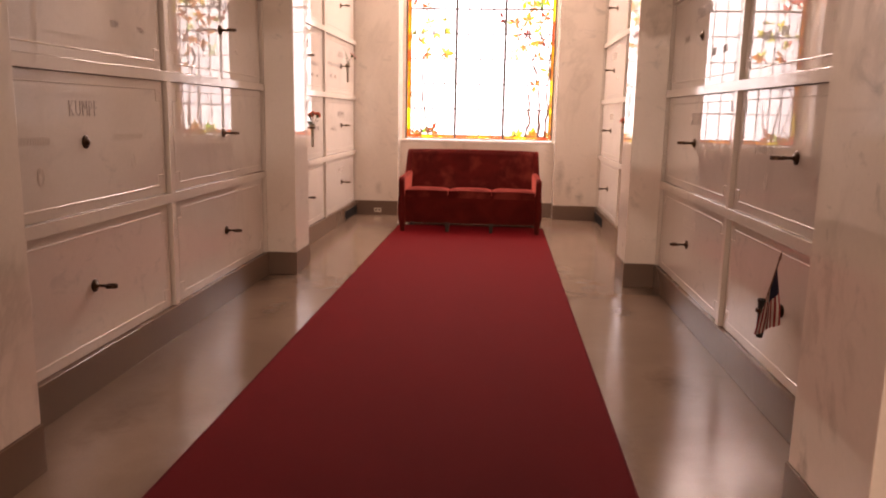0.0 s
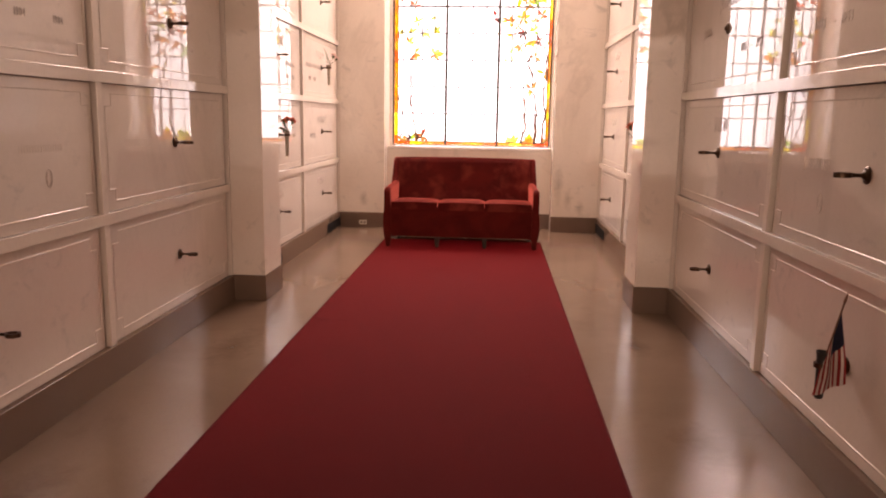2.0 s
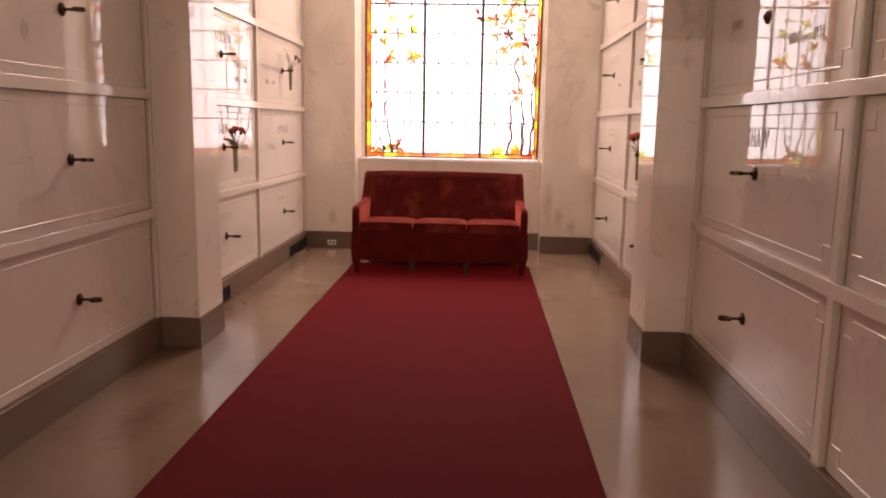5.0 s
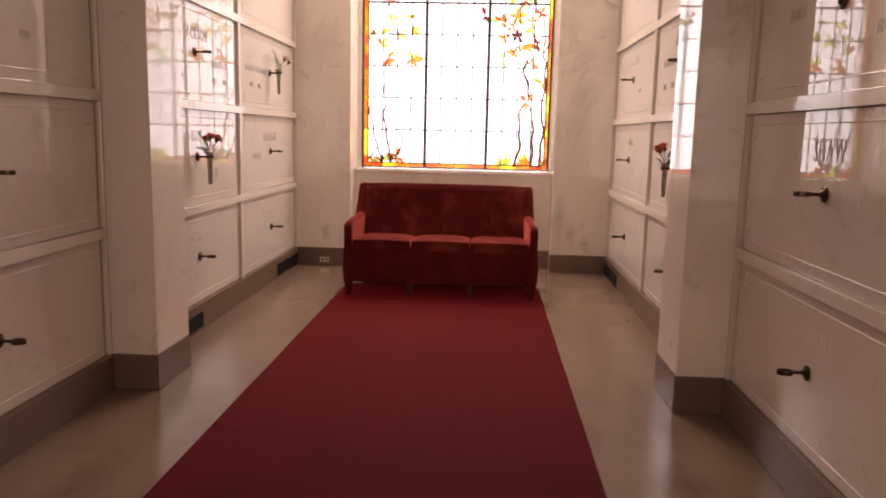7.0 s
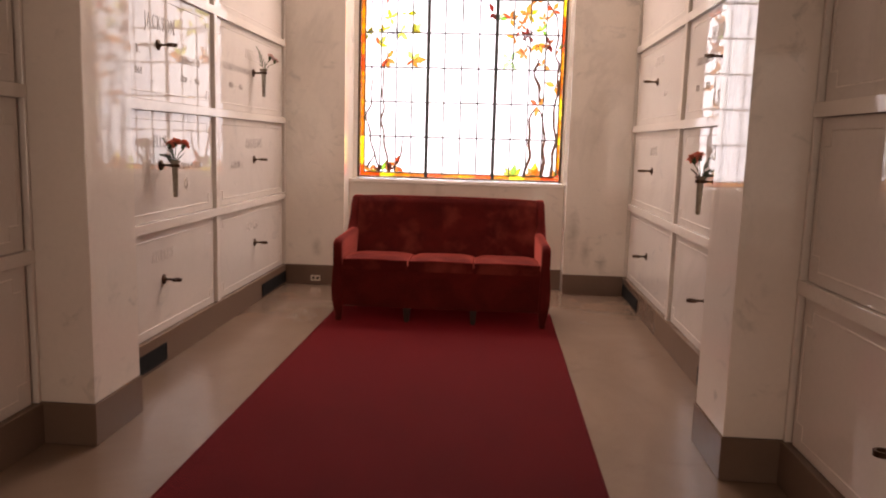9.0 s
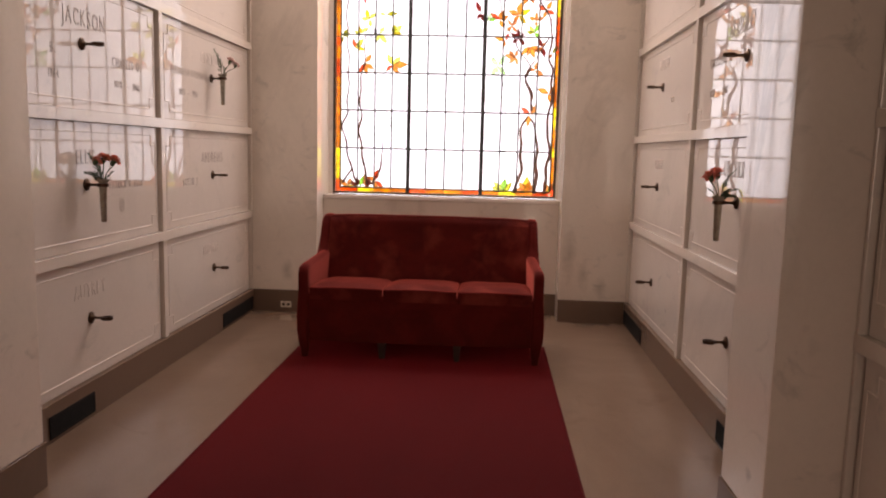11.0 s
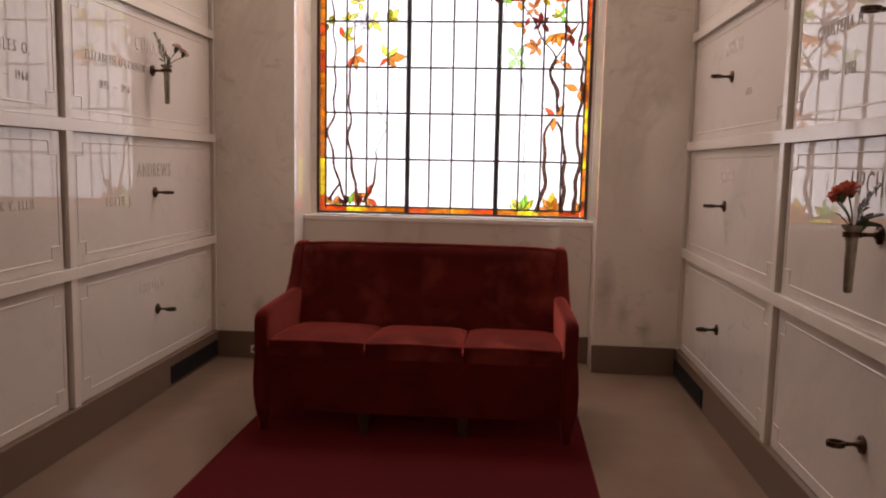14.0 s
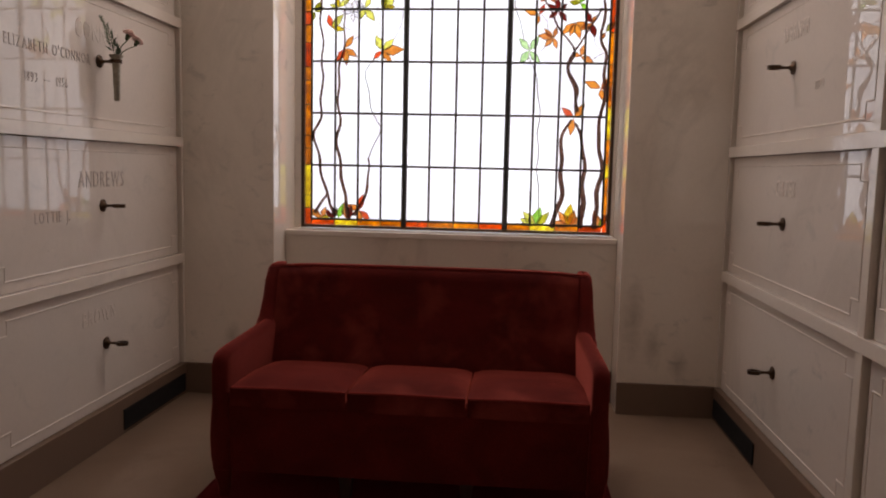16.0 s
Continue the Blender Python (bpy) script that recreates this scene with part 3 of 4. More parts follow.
# inscriptions by wall, bay, column (0 is nearer the hall) and row from the floor
TEXTS = {
    (-1, 0, 0, 1): (("KUMPF", 0.0, 0.155, 0.075, 0), ("", -0.42, 0.02, 0.03, 1), ("", 0.42, 0.02, 0.03, 1)),
    (-1, 0, 0, 2): (("1904", 0.33, -0.12, 0.035, 0), ("1984", 0.6, -0.12, 0.035, 0)),
    (-1, 0, 1, 1): (("", -0.45, 0.02, 0.035, 1),),
    (-1, 0, 1, 2): (("JOHNSON", 0.0, 0.17, 0.075, 0), ("1958", 0.3, -0.12, 0.035, 1)),
    (-1, 1, 0, 0): (("AUTREY", 0.0, 0.15, 0.075, 1),),
    (-1, 1, 0, 1): (("ELLIS", 0.0, 0.14, 0.075, 0), ("PATRICK V. ELLIS", 0.42, -0.01, 0.04, 0)),
    (-1, 1, 0, 2): (("JACKSON", 0.03, 0.125, 0.085, 0), ("CHARLES O.", 0.46, -0.045, 0.05, 0), ("1878   —   1966", 0.46, -0.16, 0.04, 0), ("B.", -0.25, -0.045, 0.05, 0), ("1964", -0.25, -0.16, 0.04, 0)),
    (-1, 1, 1, 0): (("BROWN", -0.05, 0.15, 0.075, 1),),
    (-1, 1, 1, 1): (("ANDREWS", 0.0, 0.13, 0.08, 0), ("LOTTIE J.", -0.40, -0.03, 0.05, 0), ("—", -0.42, -0.17, 0.04, 1)),
    (-1, 1, 1, 2): (("CONNOR", 0.0, 0.13, 0.085, 1), ("ELIZABETH O'CONNOR", -0.38, 0.0, 0.048, 0), ("1893   —   1956", -0.41, -0.13, 0.042, 0)),
    (1, 0, 0, 1): (("J. EBERLEY", -0.42, 0.02, 0.045, 1),),
    (1, 0, 0, 2): (("1888 — 1963", -0.4, -0.12, 0.045, 1), ("1893", 0.26, -0.12, 0.045, 1)),
    (1, 0, 1, 1): (("SHAW", 0.0, 0.16, 0.085, 0), ("", 0.42, 0.0, 0.04, 1)),
    (1, 0, 1, 2): (("JOHNSON", 0.0, 0.16, 0.08, 0), ("1887 — 1955", 0.42, -0.12, 0.045, 0), ("JAMES", -0.4, 0.02, 0.05, 0)),
    (1, 0, 1, 0): (("", 0.02, 0.15, 0.06, 1),),
    (1, 1, 0, 1): (("UPCHURCH", 0.0, 0.16, 0.085, 0),),
    (1, 1, 0, 2): (("HUDDLESTON", 0.0, 0.16, 0.085, 0), ("CHRISTENA M.", -0.42, 0.03, 0.05, 0), ("1891   —   1961", -0.42, -0.13, 0.045, 0), ("1881", 0.2, -0.12, 0.045, 0)),
    (1, 1, 1, 1): (("GATES", 0.0, 0.16, 0.075, 1),),
    (1, 1, 1, 2): (("WERNER", 0.0, 0.16, 0.075, 1), ("1894", 0.3, -0.1, 0.04, 1)),
}
EMBLEMS = {
    (-1, 0, 0, 1): ((-0.36, -0.13), (0.45, -0.11)), (-1, 0, 1, 2): ((-0.3, -0.12),), (-1, 1, 0, 1): ((0.36, -0.12),),
    (1, 0, 0, 1): ((-0.36, -0.13),), (1, 0, 0, 2): ((0.39, -0.11),),
}
BARE = {(-1, 0, 0, 1), (-1, 0, 0, 2), (1, 0, 1, 2)}
for side in (-1, 1):
    for n, bay in enumerate((BAY_1, BAY_2)):
        for c, (a, b) in enumerate(columns(bay)):
            for r, (z0, z1) in enumerate(ROW_Z[:4]):
                crypt_front(side, a, b, z0, z1, TEXTS.get((side, n, c, r), ()), True, EMBLEMS.get((side, n, c, r), ()), (side, n, c, r) in BARE)


# ---- carpet ----
def carpet():
    bm = box((-0.878, -5.0, 0.0005), (0.845, 10.0, 0.011), 0.004, 2)
    ob = part("carpet_runner", bm, M_CARPET, None, "")
    tagged(ob, "deep red pile carpet runner leading to the sofa", "carpet")
    crease = [(-0.86, 6.56), (-0.78, 6.53), (-0.70, 6.54), (-0.6, 6.52)]
    part("crease", tube(spline([(x, y, 0.0105) for x, y in crease], 4), [0.0008] + [0.002] * 9 + [0.0018, 0.0014, 0.0008], 8), M_CARPET, ob, "small crease in the pile", 60)
    for x in (-0.878, 0.845):
        part("binding", box((x - 0.006, -5.0, 0.0005), (x + 0.006, 10.0, 0.0125), 0.003, 2), M_CARPET_EDGE, ob, "dark red bound edge")


carpet()


# ---- sofa ----
def loft(sections, bm=None):
    """Skins a row of closed rings of equal length and caps the ends."""
    bm = bm or bmesh.new()
    rings = [[bm.verts.new(q) for q in ring] for ring in sections]
    for r, t in zip(rings, rings[1:]):
        for i in range(len(r)):
            j = (i + 1) % len(r)
            bm.faces.new((r[i], r[j], t[j], t[i]))
    bm.faces.new(rings[0][::-1])
    bm.faces.new(rings[-1])
    return bm


def rounded(w, h, r, n=4, top_only=False):
    """A rounded rectangle about the origin, as (u, v) points."""
    out = []
    for cx, cy, a0 in ((w / 2, h / 2, 0), (-w / 2, h / 2, 90), (-w / 2, -h / 2, 180), (w / 2, -h / 2, 270)):
        q = r if not (top_only and cy < 0) else r * 0.25
        for i in range(n + 1):
            a = radians(a0 + 90 * i / n)
            sx, sy = (1 if cx > 0 else -1), (1 if cy > 0 else -1)
            out.append((cx - sx * q + q * math.cos(a), cy - sy * q + q * math.sin(a)))
    return out


def sofa():
    ob = thing("sofa", "worn red velvet three-seat sofa with short wooden legs", "sofa", "", (-0.012, 9.85, 0))
    # front apron with a lower edge that sags to the middle
    pts = [(-0.77, 0.44), (-0.77, 0.122)]
    pts += [(-0.74 + 1.48 * i / 24, 0.13 - 0.006 * math.sin(math.pi * i / 24)) for i in range(25)]
    pts += [(0.77, 0.122), (0.77, 0.44)]
    part("apron", bevelled(prism(pts, "y", -0.372, -0.30), 0.012, 3), M_VELVET, ob, "", 50)
    part("body", bevelled(box((-0.77, -0.32, 0.155), (0.77, 0.40, 0.41)), 0.02, 3), M_VELVET, ob, "", 50)
    # three sprung seats
    for i in range(3):
        x = (i - 1) * 0.489
        bm = bmesh.new()
        nx, ny = 14, 14
        grid = [[None] * (ny + 1) for _ in range(nx + 1)]
        for u in range(nx + 1):
            for v in range(ny + 1):
                s, t = u / nx * 2 - 1, v / ny * 2 - 1
                dome = 0.038 * (1 - s ** 6) * (1 - abs(t) ** 5) + 0.012 * (1 - t) * (1 - abs(t)) + 0.004 * noise.noise(Vector((s * 1.7 + i * 5, t * 1.9, 0.4)))
                bow = -0.012 * (1 - s * s) * (v == 0)
                grid[u][v] = bm.verts.new((x + s * 0.240, -0.378 + bow + (v / ny) * 0.56, 0.483 - 0.03 * v / ny + 0.7 * dome + 0.006 * (1 - s ** 4) * (v == 0)))
        for u in range(nx):
            for v in range(ny):
                bm.faces.new((grid[u][v], grid[u + 1][v], grid[u + 1][v + 1], grid[u][v + 1]))
        rim = [grid[u][0] for u in range(nx + 1)] + [grid[nx][v] for v in range(1, ny + 1)] + [grid[u][ny] for u in range(nx - 1, -1, -1)] + [grid[0][v] for v in range(ny - 1, 0, -1)]
        low = [bm.verts.new((q.co.x, q.co.y + (0.006 if q.co.y < -0.37 else 0), 0.405)) for q in rim]
        for k in range(len(rim)):
            j = (k + 1) % len(rim)
            bm.faces.new((rim[k], low[k], low[j], rim[j]))
        bm.faces.new(low)
        bevelled(bm, 0.01, 3, 50)
        seat = part("seat", bm, M_VELVET_WORN, ob, "", 60)
        line = [(x + s * 0.243, -0.379 - 0.012 * (1 - s * s), 0.483 + 0.006 * (1 - s ** 4)) for s in (-0.96, -0.6, -0.2, 0.2, 0.6, 0.96)]
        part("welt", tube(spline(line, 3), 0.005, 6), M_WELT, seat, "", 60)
    # leaning back with a soft, slightly hollow face
    bm = bmesh.new()
    sections = []
    for k in range(17):
        s = k / 16 * 2 - 1
        hollow = 0.018 * (1 - s * s)
        edge = 0.012 * abs(s) ** 8
        prof = [(0.10 + hollow * 0.3, 0.40), (0.145 + hollow, 0.56), (0.195 + hollow, 0.73), (0.232 + hollow * 0.5, 0.86), (0.252, 0.9 - edge), (0.28, 0.918 - edge), (0.315, 0.921 - edge),
                (0.35, 0.908 - edge), (0.372, 0.87), (0.42, 0.014), (0.33, 0.014), (0.3, 0.40)]
        sections.append([(s * 0.722, y, z) for y, z in prof])
    part("backrest", loft(sections, bm), M_VELVET_WORN, ob, "", 55)
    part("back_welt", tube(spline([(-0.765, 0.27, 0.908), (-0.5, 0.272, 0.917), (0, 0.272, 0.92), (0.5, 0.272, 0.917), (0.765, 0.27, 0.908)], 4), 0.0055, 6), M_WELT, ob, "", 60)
    for side in (-1, 1):
        # wing: a padded edge that runs from the back's top down into the arm
        spine = [(0.30, 0.93, 0.05), (0.27, 0.915, 0.064), (0.235, 0.86, 0.07), (0.21, 0.78, 0.07), (0.175, 0.70, 0.078), (0.125, 0.66, 0.08), (0.05, 0.64, 0.08)]
        sections = []
        for y, z, w in spine:
            sections.append([(side * (0.752 + 0.008 * min(1, (0.93 - z) / 0.2)) + u, y + 0.055 + v, z - 0.02) for u, v in rounded(w, 0.13, 0.028)])
        part("wing", loft(sections), M_VELVET, ob, "", 55)
        panel = [(0.33, 0.90), (0.372, 0.87), (0.42, 0.06), (0.0, 0.06), (0.06, 0.55), (0.16, 0.62), (0.215, 0.72), (0.26, 0.84)]
        a, b = sorted((side * 0.72, side * 0.776))
        part("side_panel", bevelled(prism(panel, "x", a, b), 0.014, 3, 35), M_VELVET, ob, "", 50)
        # arm: a rounded roll that dips to the front and runs down to the floor
        sections = []
        for y, top, w, out in ((0.30, 0.668, 0.07, 0.776), (0.15, 0.664, 0.07, 0.782), (0.0, 0.655, 0.07, 0.79), (-0.15, 0.646, 0.07, 0.798), (-0.27, 0.64, 0.07, 0.803), (-0.33, 0.634, 0.07, 0.806),
                               (-0.362, 0.624, 0.068, 0.806), (-0.382, 0.604, 0.062, 0.803), (-0.39, 0.575, 0.052, 0.798)):
            h = top - 0.13
            sections.append([(side * (out - w / 2) + u, y, top - h / 2 + v) for u, v in rounded(w, h, min(0.042, w * 0.45), 4, True)])
        part("arm", loft(sections), M_VELVET, ob, "", 60)
        # front post under the arm, curving in to the foot
        sections = []
        for z, x, w, d in ((0.46, 0.768, 0.066, 0.05), (0.38, 0.772, 0.076, 0.052), (0.28, 0.774, 0.084, 0.052), (0.19, 0.772, 0.084, 0.05), (0.11, 0.766, 0.07, 0.046), (0.05, 0.764, 0.052, 0.04), (0.012, 0.766, 0.046, 0.038)):
            sections.append([(side * x + u, -0.362 + 0.012 * (z < 0.1) + v, z) for u, v in rounded(w, d, 0.016)])
        part("front_post", loft(sections), M_VELVET, ob, "", 60)
    for x, y in ((-0.25, -0.33), (0.25, -0.33), (-0.74, 0.37), (0.74, 0.37)):
        bm = bmesh.new()
        prev = None
        for s, z in ((0.017, 0.0115 if y < 0 else 0.0), (0.021, 0.05), (0.026, 0.1), (0.029, 0.155)):
            ring = [bm.verts.new((x + i * s, y + j * s, z)) for i, j in ((-1, -1), (1, -1), (1, 1), (-1, 1))]
            if prev:
                for k in range(4):
                    bm.faces.new((prev[k], prev[(k + 1) % 4], ring[(k + 1) % 4], ring[k]))
            else:
                bm.faces.new(ring[::-1])
            prev = ring
        bm.faces.new(prev)
        part("leg", bevelled(bm, 0.004, 2), M_WOOD, ob, "dark wooden leg")
    return ob


sofa()


# ---- floor vents and power outlet ----
def vent(side, y0, y1, z0=0.022, z1=0.128):
    w, h = y1 - y0, z1 - z0
    ob = thing("floor_vent", "black metal air grille set into the marble base", "vent", "air grilles", pose(side * (BASE_X - 0.0005), (y0 + y1) / 2, (z0 + z1) / 2, 0, 0, 90 if side < 0 else -90))
    part("backing", box((-w / 2 + 0.004, -0.001, -h / 2 + 0.004), (w / 2 - 0.004, 0.0, h / 2 - 0.004)), M_VOID, ob)
    for name, lo, hi in (("frame", (-w / 2, -0.007, h / 2 - 0.009), (w / 2, 0, h / 2)), ("frame", (-w / 2, -0.007, -h / 2), (w / 2, 0, -h / 2 + 0.009)),
                         ("frame", (-w / 2, -0.007, -h / 2 + 0.0092), (-w / 2 + 0.009, 0, h / 2 - 0.0092)), ("frame", (w / 2 - 0.009, -0.007, -h / 2 + 0.0092), (w / 2, 0, h / 2 - 0.0092))):
        part(name, box(lo, hi, 0.0015, 1), M_IRON, ob)
    for i in range(7):
        z = -h / 2 + 0.014 + i * (h - 0.028) / 6
        bm = box((-w / 2 + 0.009, -0.0022, -0.0045), (w / 2 - 0.009, 0.0, 0.0045))
        bm.transform(pose(0, -0.0022, z, -35))
        part("slat", bm, M_IRON, ob)


for side in (-1, 1):
    vent(side, 7.87, 8.27)
    vent(side, 10.14, 10.86)


def outlet():
    ob = thing("power_outlet", "small beige double power outlet on the marble base", "outlet", "", (-1.285, END - 0.0165, 0.064))
    part("plate", bevelled(box((-0.047, -0.006, -0.027), (0.047, 0, 0.027)), 0.003, 2), M_PLATE, ob, "")
    for x in (-0.021, 0.021):
        sock = part("socket", lathe([(0.0135, 0.0), (0.0135, 0.002), (0.011, 0.003)], 16, None, pose(x, -0.0055, 0, 90)), M_SOCKET, ob, "dark brown socket")


outlet()


# ---- stained-glass window ----
def came(points, width, bm=None):
    return tube([(x, GLASS_Y - 0.006, z) for x, z in points], width, 6, bm, 0.8)


WIN_TOP = 4.92
COLS = [-0.893, -0.745, -0.6, -0.455, -0.308, -0.154, 0.003, 0.16, 0.318, 0.472, 0.623, 0.766, 0.908]
LINES = [1.066, 1.405, 1.728, 2.045, 2.36, 2.67, 2.985, 3.30, 3.615, 3.93, 4.245, 4.56, 4.88]


def petal_outline(a, length, rng):
    """One pointed petal that runs from the origin at the angle a."""
    w = length * rng.uniform(0.19, 0.25)
    d, s = Vector((math.cos(a), 0, math.sin(a))), Vector((-math.sin(a), 0, math.cos(a)))
    curl = rng.uniform(-0.1, 0.1) * length
    return [d * 0.02 * length, d * 0.25 * length + s * w * 0.62, d * 0.5 * length + s * w, d * 0.76 * length + s * (w * 0.55 + curl * 0.5), d * length + s * curl,
            d * 0.74 * length - s * (w * 0.55 - curl * 0.5), d * 0.48 * length - s * w, d * 0.24 * length - s * w * 0.6]


def window():
    win = thing("window_1", "tall stained-glass window with autumn leaves and a clear leaded grid", "window", "",
                Matrix.Translation((0.008, 0.16, -0.0379)) @ Matrix.Diagonal((1.036, 1, 1.0274, 1)), "structure")
    # frame
    f0, f1, b0 = -0.956, 0.956, 1.012
    lo_y, hi_y = GLASS_Y - 0.022, GLASS_Y + 0.025
    for lo, hi in (((f0, lo_y, b0), (f1, hi_y, b0 + 0.017)), ((f0, lo_y, WIN_TOP), (f1, hi_y, WIN_TOP + 0.03)),
                   ((f0, lo_y, b0 + 0.0175), (f0 + 0.02, hi_y, WIN_TOP - 0.0005)), ((f1 - 0.02, lo_y, b0 + 0.0175), (f1, hi_y, WIN_TOP - 0.0005))):
        part("window_frame", box(lo, hi, 0.003, 2), M_FRAME, win, "dark bronze window frame")
    # panes
    edges_x = COLS
    edges_z = LINES
    for i in range(len(edges_x) - 1):
        for j in range(len(edges_z) - 1):
            x0, x1, z0, z1 = edges_x[i], edges_x[i + 1], edges_z[j], edges_z[j + 1]
            p = part("pane", box((x0 + 0.0005, GLASS_Y - 0.002, z0 + 0.0005), (x1 - 0.0005, GLASS_Y + 0.002, z1 - 0.0005)), G_CLEAR, win)
    # lead lines
    for i, x in enumerate(COLS):
        heavy = i in (4, 8)
        w = 0.017 if heavy else 0.007
        part("mullion" if heavy else "lead_line", came([(x, LINES[0] - (0.04 if heavy else 0)), (x, LINES[-1])], w), M_LEAD, win)
    for j, z in enumerate(LINES):
        w = 0.0115 if j in (5, 9) else 0.007
        part("lead_line", came([(COLS[0], z), (COLS[-1], z)], w), M_LEAD, win)
        if 0 < j < 6:
            for x in COLS[1:-1]:
                part("solder_joint", lathe([(0.002, -0.004), (0.0055, -0.002), (0.006, 0.001), (0.0055, 0.003)], 8, None, pose(x, GLASS_Y - 0.008, z, 90)), M_LEAD, win)
    # amber border
    rng = random.Random(4)
    tints = (G_AMBER, G_AMBER, G_FLAME, G_YELLOW, G_AMBER, G_YELLOW, G_AMBER)
    for x0, x1 in ((f0 + 0.02, COLS[0]), (COLS[-1], f1 - 0.02)):
        z = LINES[0] - 0.037
        while z < WIN_TOP - 0.02:
            z1 = min(z + rng.choice((0.08, 0.105, 0.15, 0.19)), WIN_TOP)
            part("border_glass", box((x0 + 0.001, GLASS_Y - 0.002, z + 0.001), (x1 - 0.001, GLASS_Y + 0.002, z1 - 0.001)), rng.choice(tints), win, "amber glass")
            part("lead_line", came([(x0, z1), (x1, z1)], 0.003), M_LEAD, win)
            z = z1
    for z0, z1 in ((LINES[0] - 0.037, LINES[0]), (LINES[-1], WIN_TOP)):
        for i in range(len(COLS) - 1):
            part("border_glass", box((COLS[i] + 0.001, GLASS_Y - 0.002, z0 + 0.001), (COLS[i + 1] - 0.001, GLASS_Y + 0.002, z1 - 0.001)), rng.choice(tints), win, "amber glass")
            part("lead_line", came([(COLS[i], z0), (COLS[i], z1)], 0.003), M_LEAD, win)

    # vines
    def vine(points, r0, r1):
        pts = spline([(x, 0, z) for x, z in points], 5)
        for i, q in enumerate(pts):
            q.x += 0.008 * min(1, i / 4, (len(pts) - 1 - i) / 4) * math.sin(q.z * 27 + 9 * points[0][0])
        n = len(pts)
        radii = [0.98 * (r0 + (r1 - r0) * i / (n - 1)) * (1 + 0.25 * noise.noise(Vector((pts[i].x * 9, 1.7, pts[i].z * 9)))) for i in range(n)]
        bm = tube([(q.x, GLASS_Y - 0.007, q.z) for q in pts], radii, 6, None, 0.7)
        part("vine", bm, M_VINE if r0 > 0.005 else M_LEAD, win, "dark brown glass vine", 60)

    vine([(-0.738, 1.09), (-0.796, 1.22), (-0.839, 1.41), (-0.874, 1.59), (-0.844, 1.69), (-0.834, 1.77), (-0.826, 2.08), (-0.837, 2.3), (-0.845, 2.55), (-0.83, 2.8), (-0.8, 3.1)], 0.010, 0.005)
    vine([(-0.796, 1.22), (-0.872, 1.1)], 0.008, 0.011)
    vine([(-0.66, 1.08), (-0.699, 1.333), (-0.731, 1.533), (-0.718, 1.69), (-0.728, 1.91), (-0.705, 2.085), (-0.686, 2.24), (-0.693, 2.36)], 0.012, 0.004)
    vine([(-0.62, 1.09), (-0.585, 1.164), (-0.535, 1.277), (-0.532, 1.377), (-0.537, 1.457)], 0.012, 0.005)
    vine([(-0.535, 1.45), (-0.468, 1.617), (-0.489, 1.696), (-0.531, 1.814), (-0.553, 1.97), (-0.5, 2.07)], 0.0032, 0.0024)
    vine([(0.6, 1.05), (0.653, 1.225), (0.653, 1.403), (0.643, 1.521), (0.662, 1.639), (0.7, 1.71)], 0.016, 0.009)
    vine([(0.78, 1.05), (0.787, 1.248), (0.785, 1.4), (0.775, 1.563), (0.725, 1.69)], 0.017, 0.009)
    vine([(0.725, 1.75), (0.727, 1.84), (0.723, 1.892), (0.689, 1.969), (0.679, 2.026), (0.7, 2.113), (0.617, 2.246), (0.555, 2.349), (0.484, 2.463), (0.44, 2.6), (0.4, 2.8)], 0.010, 0.004)
    vine([(0.74, 1.76), (0.71, 1.88), (0.675, 1.988), (0.69, 2.103), (0.792, 2.247), (0.854, 2.371)], 0.009, 0.005)
    vine([(0.862, 1.05), (0.87, 1.23), (0.891, 1.448), (0.858, 1.642), (0.887, 1.798), (0.885, 2.087), (0.862, 2.182), (0.87, 2.466), (0.799, 2.6), (0.7, 2.85), (0.72, 3.1)], 0.016, 0.005)
    vine([(0.527, 1.12), (0.506, 1.479), (0.504, 1.831), (0.459, 2.023), (0.438, 2.08)], 0.0032, 0.0024)
    vine([(0.36, 2.5), (0.35, 2.386), (0.405, 2.176)], 0.003, 0.0024)

    # leaves: the point from which they fan, then angle, length and glass of each petal
    def leaf(x, z, *petals):
        rngl = random.Random(int(x * 997) + int(z * 613))
        for angle, length, tint in petals:
            ring = petal_outline(radians(angle), 1.18 * length, rngl)
            bm = bmesh.new()
            lo = [bm.verts.new((x + q.x, GLASS_Y - 0.0055, z + q.z)) for q in ring]
            hi = [bm.verts.new((x + q.x, GLASS_Y - 0.0025, z + q.z)) for q in ring]
            bm.faces.new(lo)
            bm.faces.new(hi[::-1])
            for i in range(len(ring)):
                j = (i + 1) % len(ring)
                bm.faces.new((lo[i], lo[j], hi[j], hi[i]))
            petal = part("leaf", bm, tint, win, "coloured glass leaf")
            part("leaf_outline", tube([(x + q.x, GLASS_Y - 0.0058, z + q.z) for q in ring], 0.0021, 5, None, 0.8, True), M_LEAD, petal)

    def wire(*points):
        part("wire", tube(spline([(x, GLASS_Y - 0.005, z) for x, z in points], 4), 0.0016, 5), M_LEAD, win, "thin lead wire")

    Y, O, R, B, D, G, P, L, V, C = G_YELLOW, G_ORANGE, G_RED, G_BROWN, G_MAROON, G_GREEN, G_PALE, G_LEMON, G_OLIVE, G_CLEAR
    leaf(-0.454, 2.112, (115, 0.087, L), (47, 0.085, L), (2, 0.112, O), (-55, 0.078, O), (-140, 0.07, R))
    leaf(-0.685, 2.125, (57, 0.08, O), (-38, 0.077, O), (-88, 0.09, O), (-122, 0.082, R))
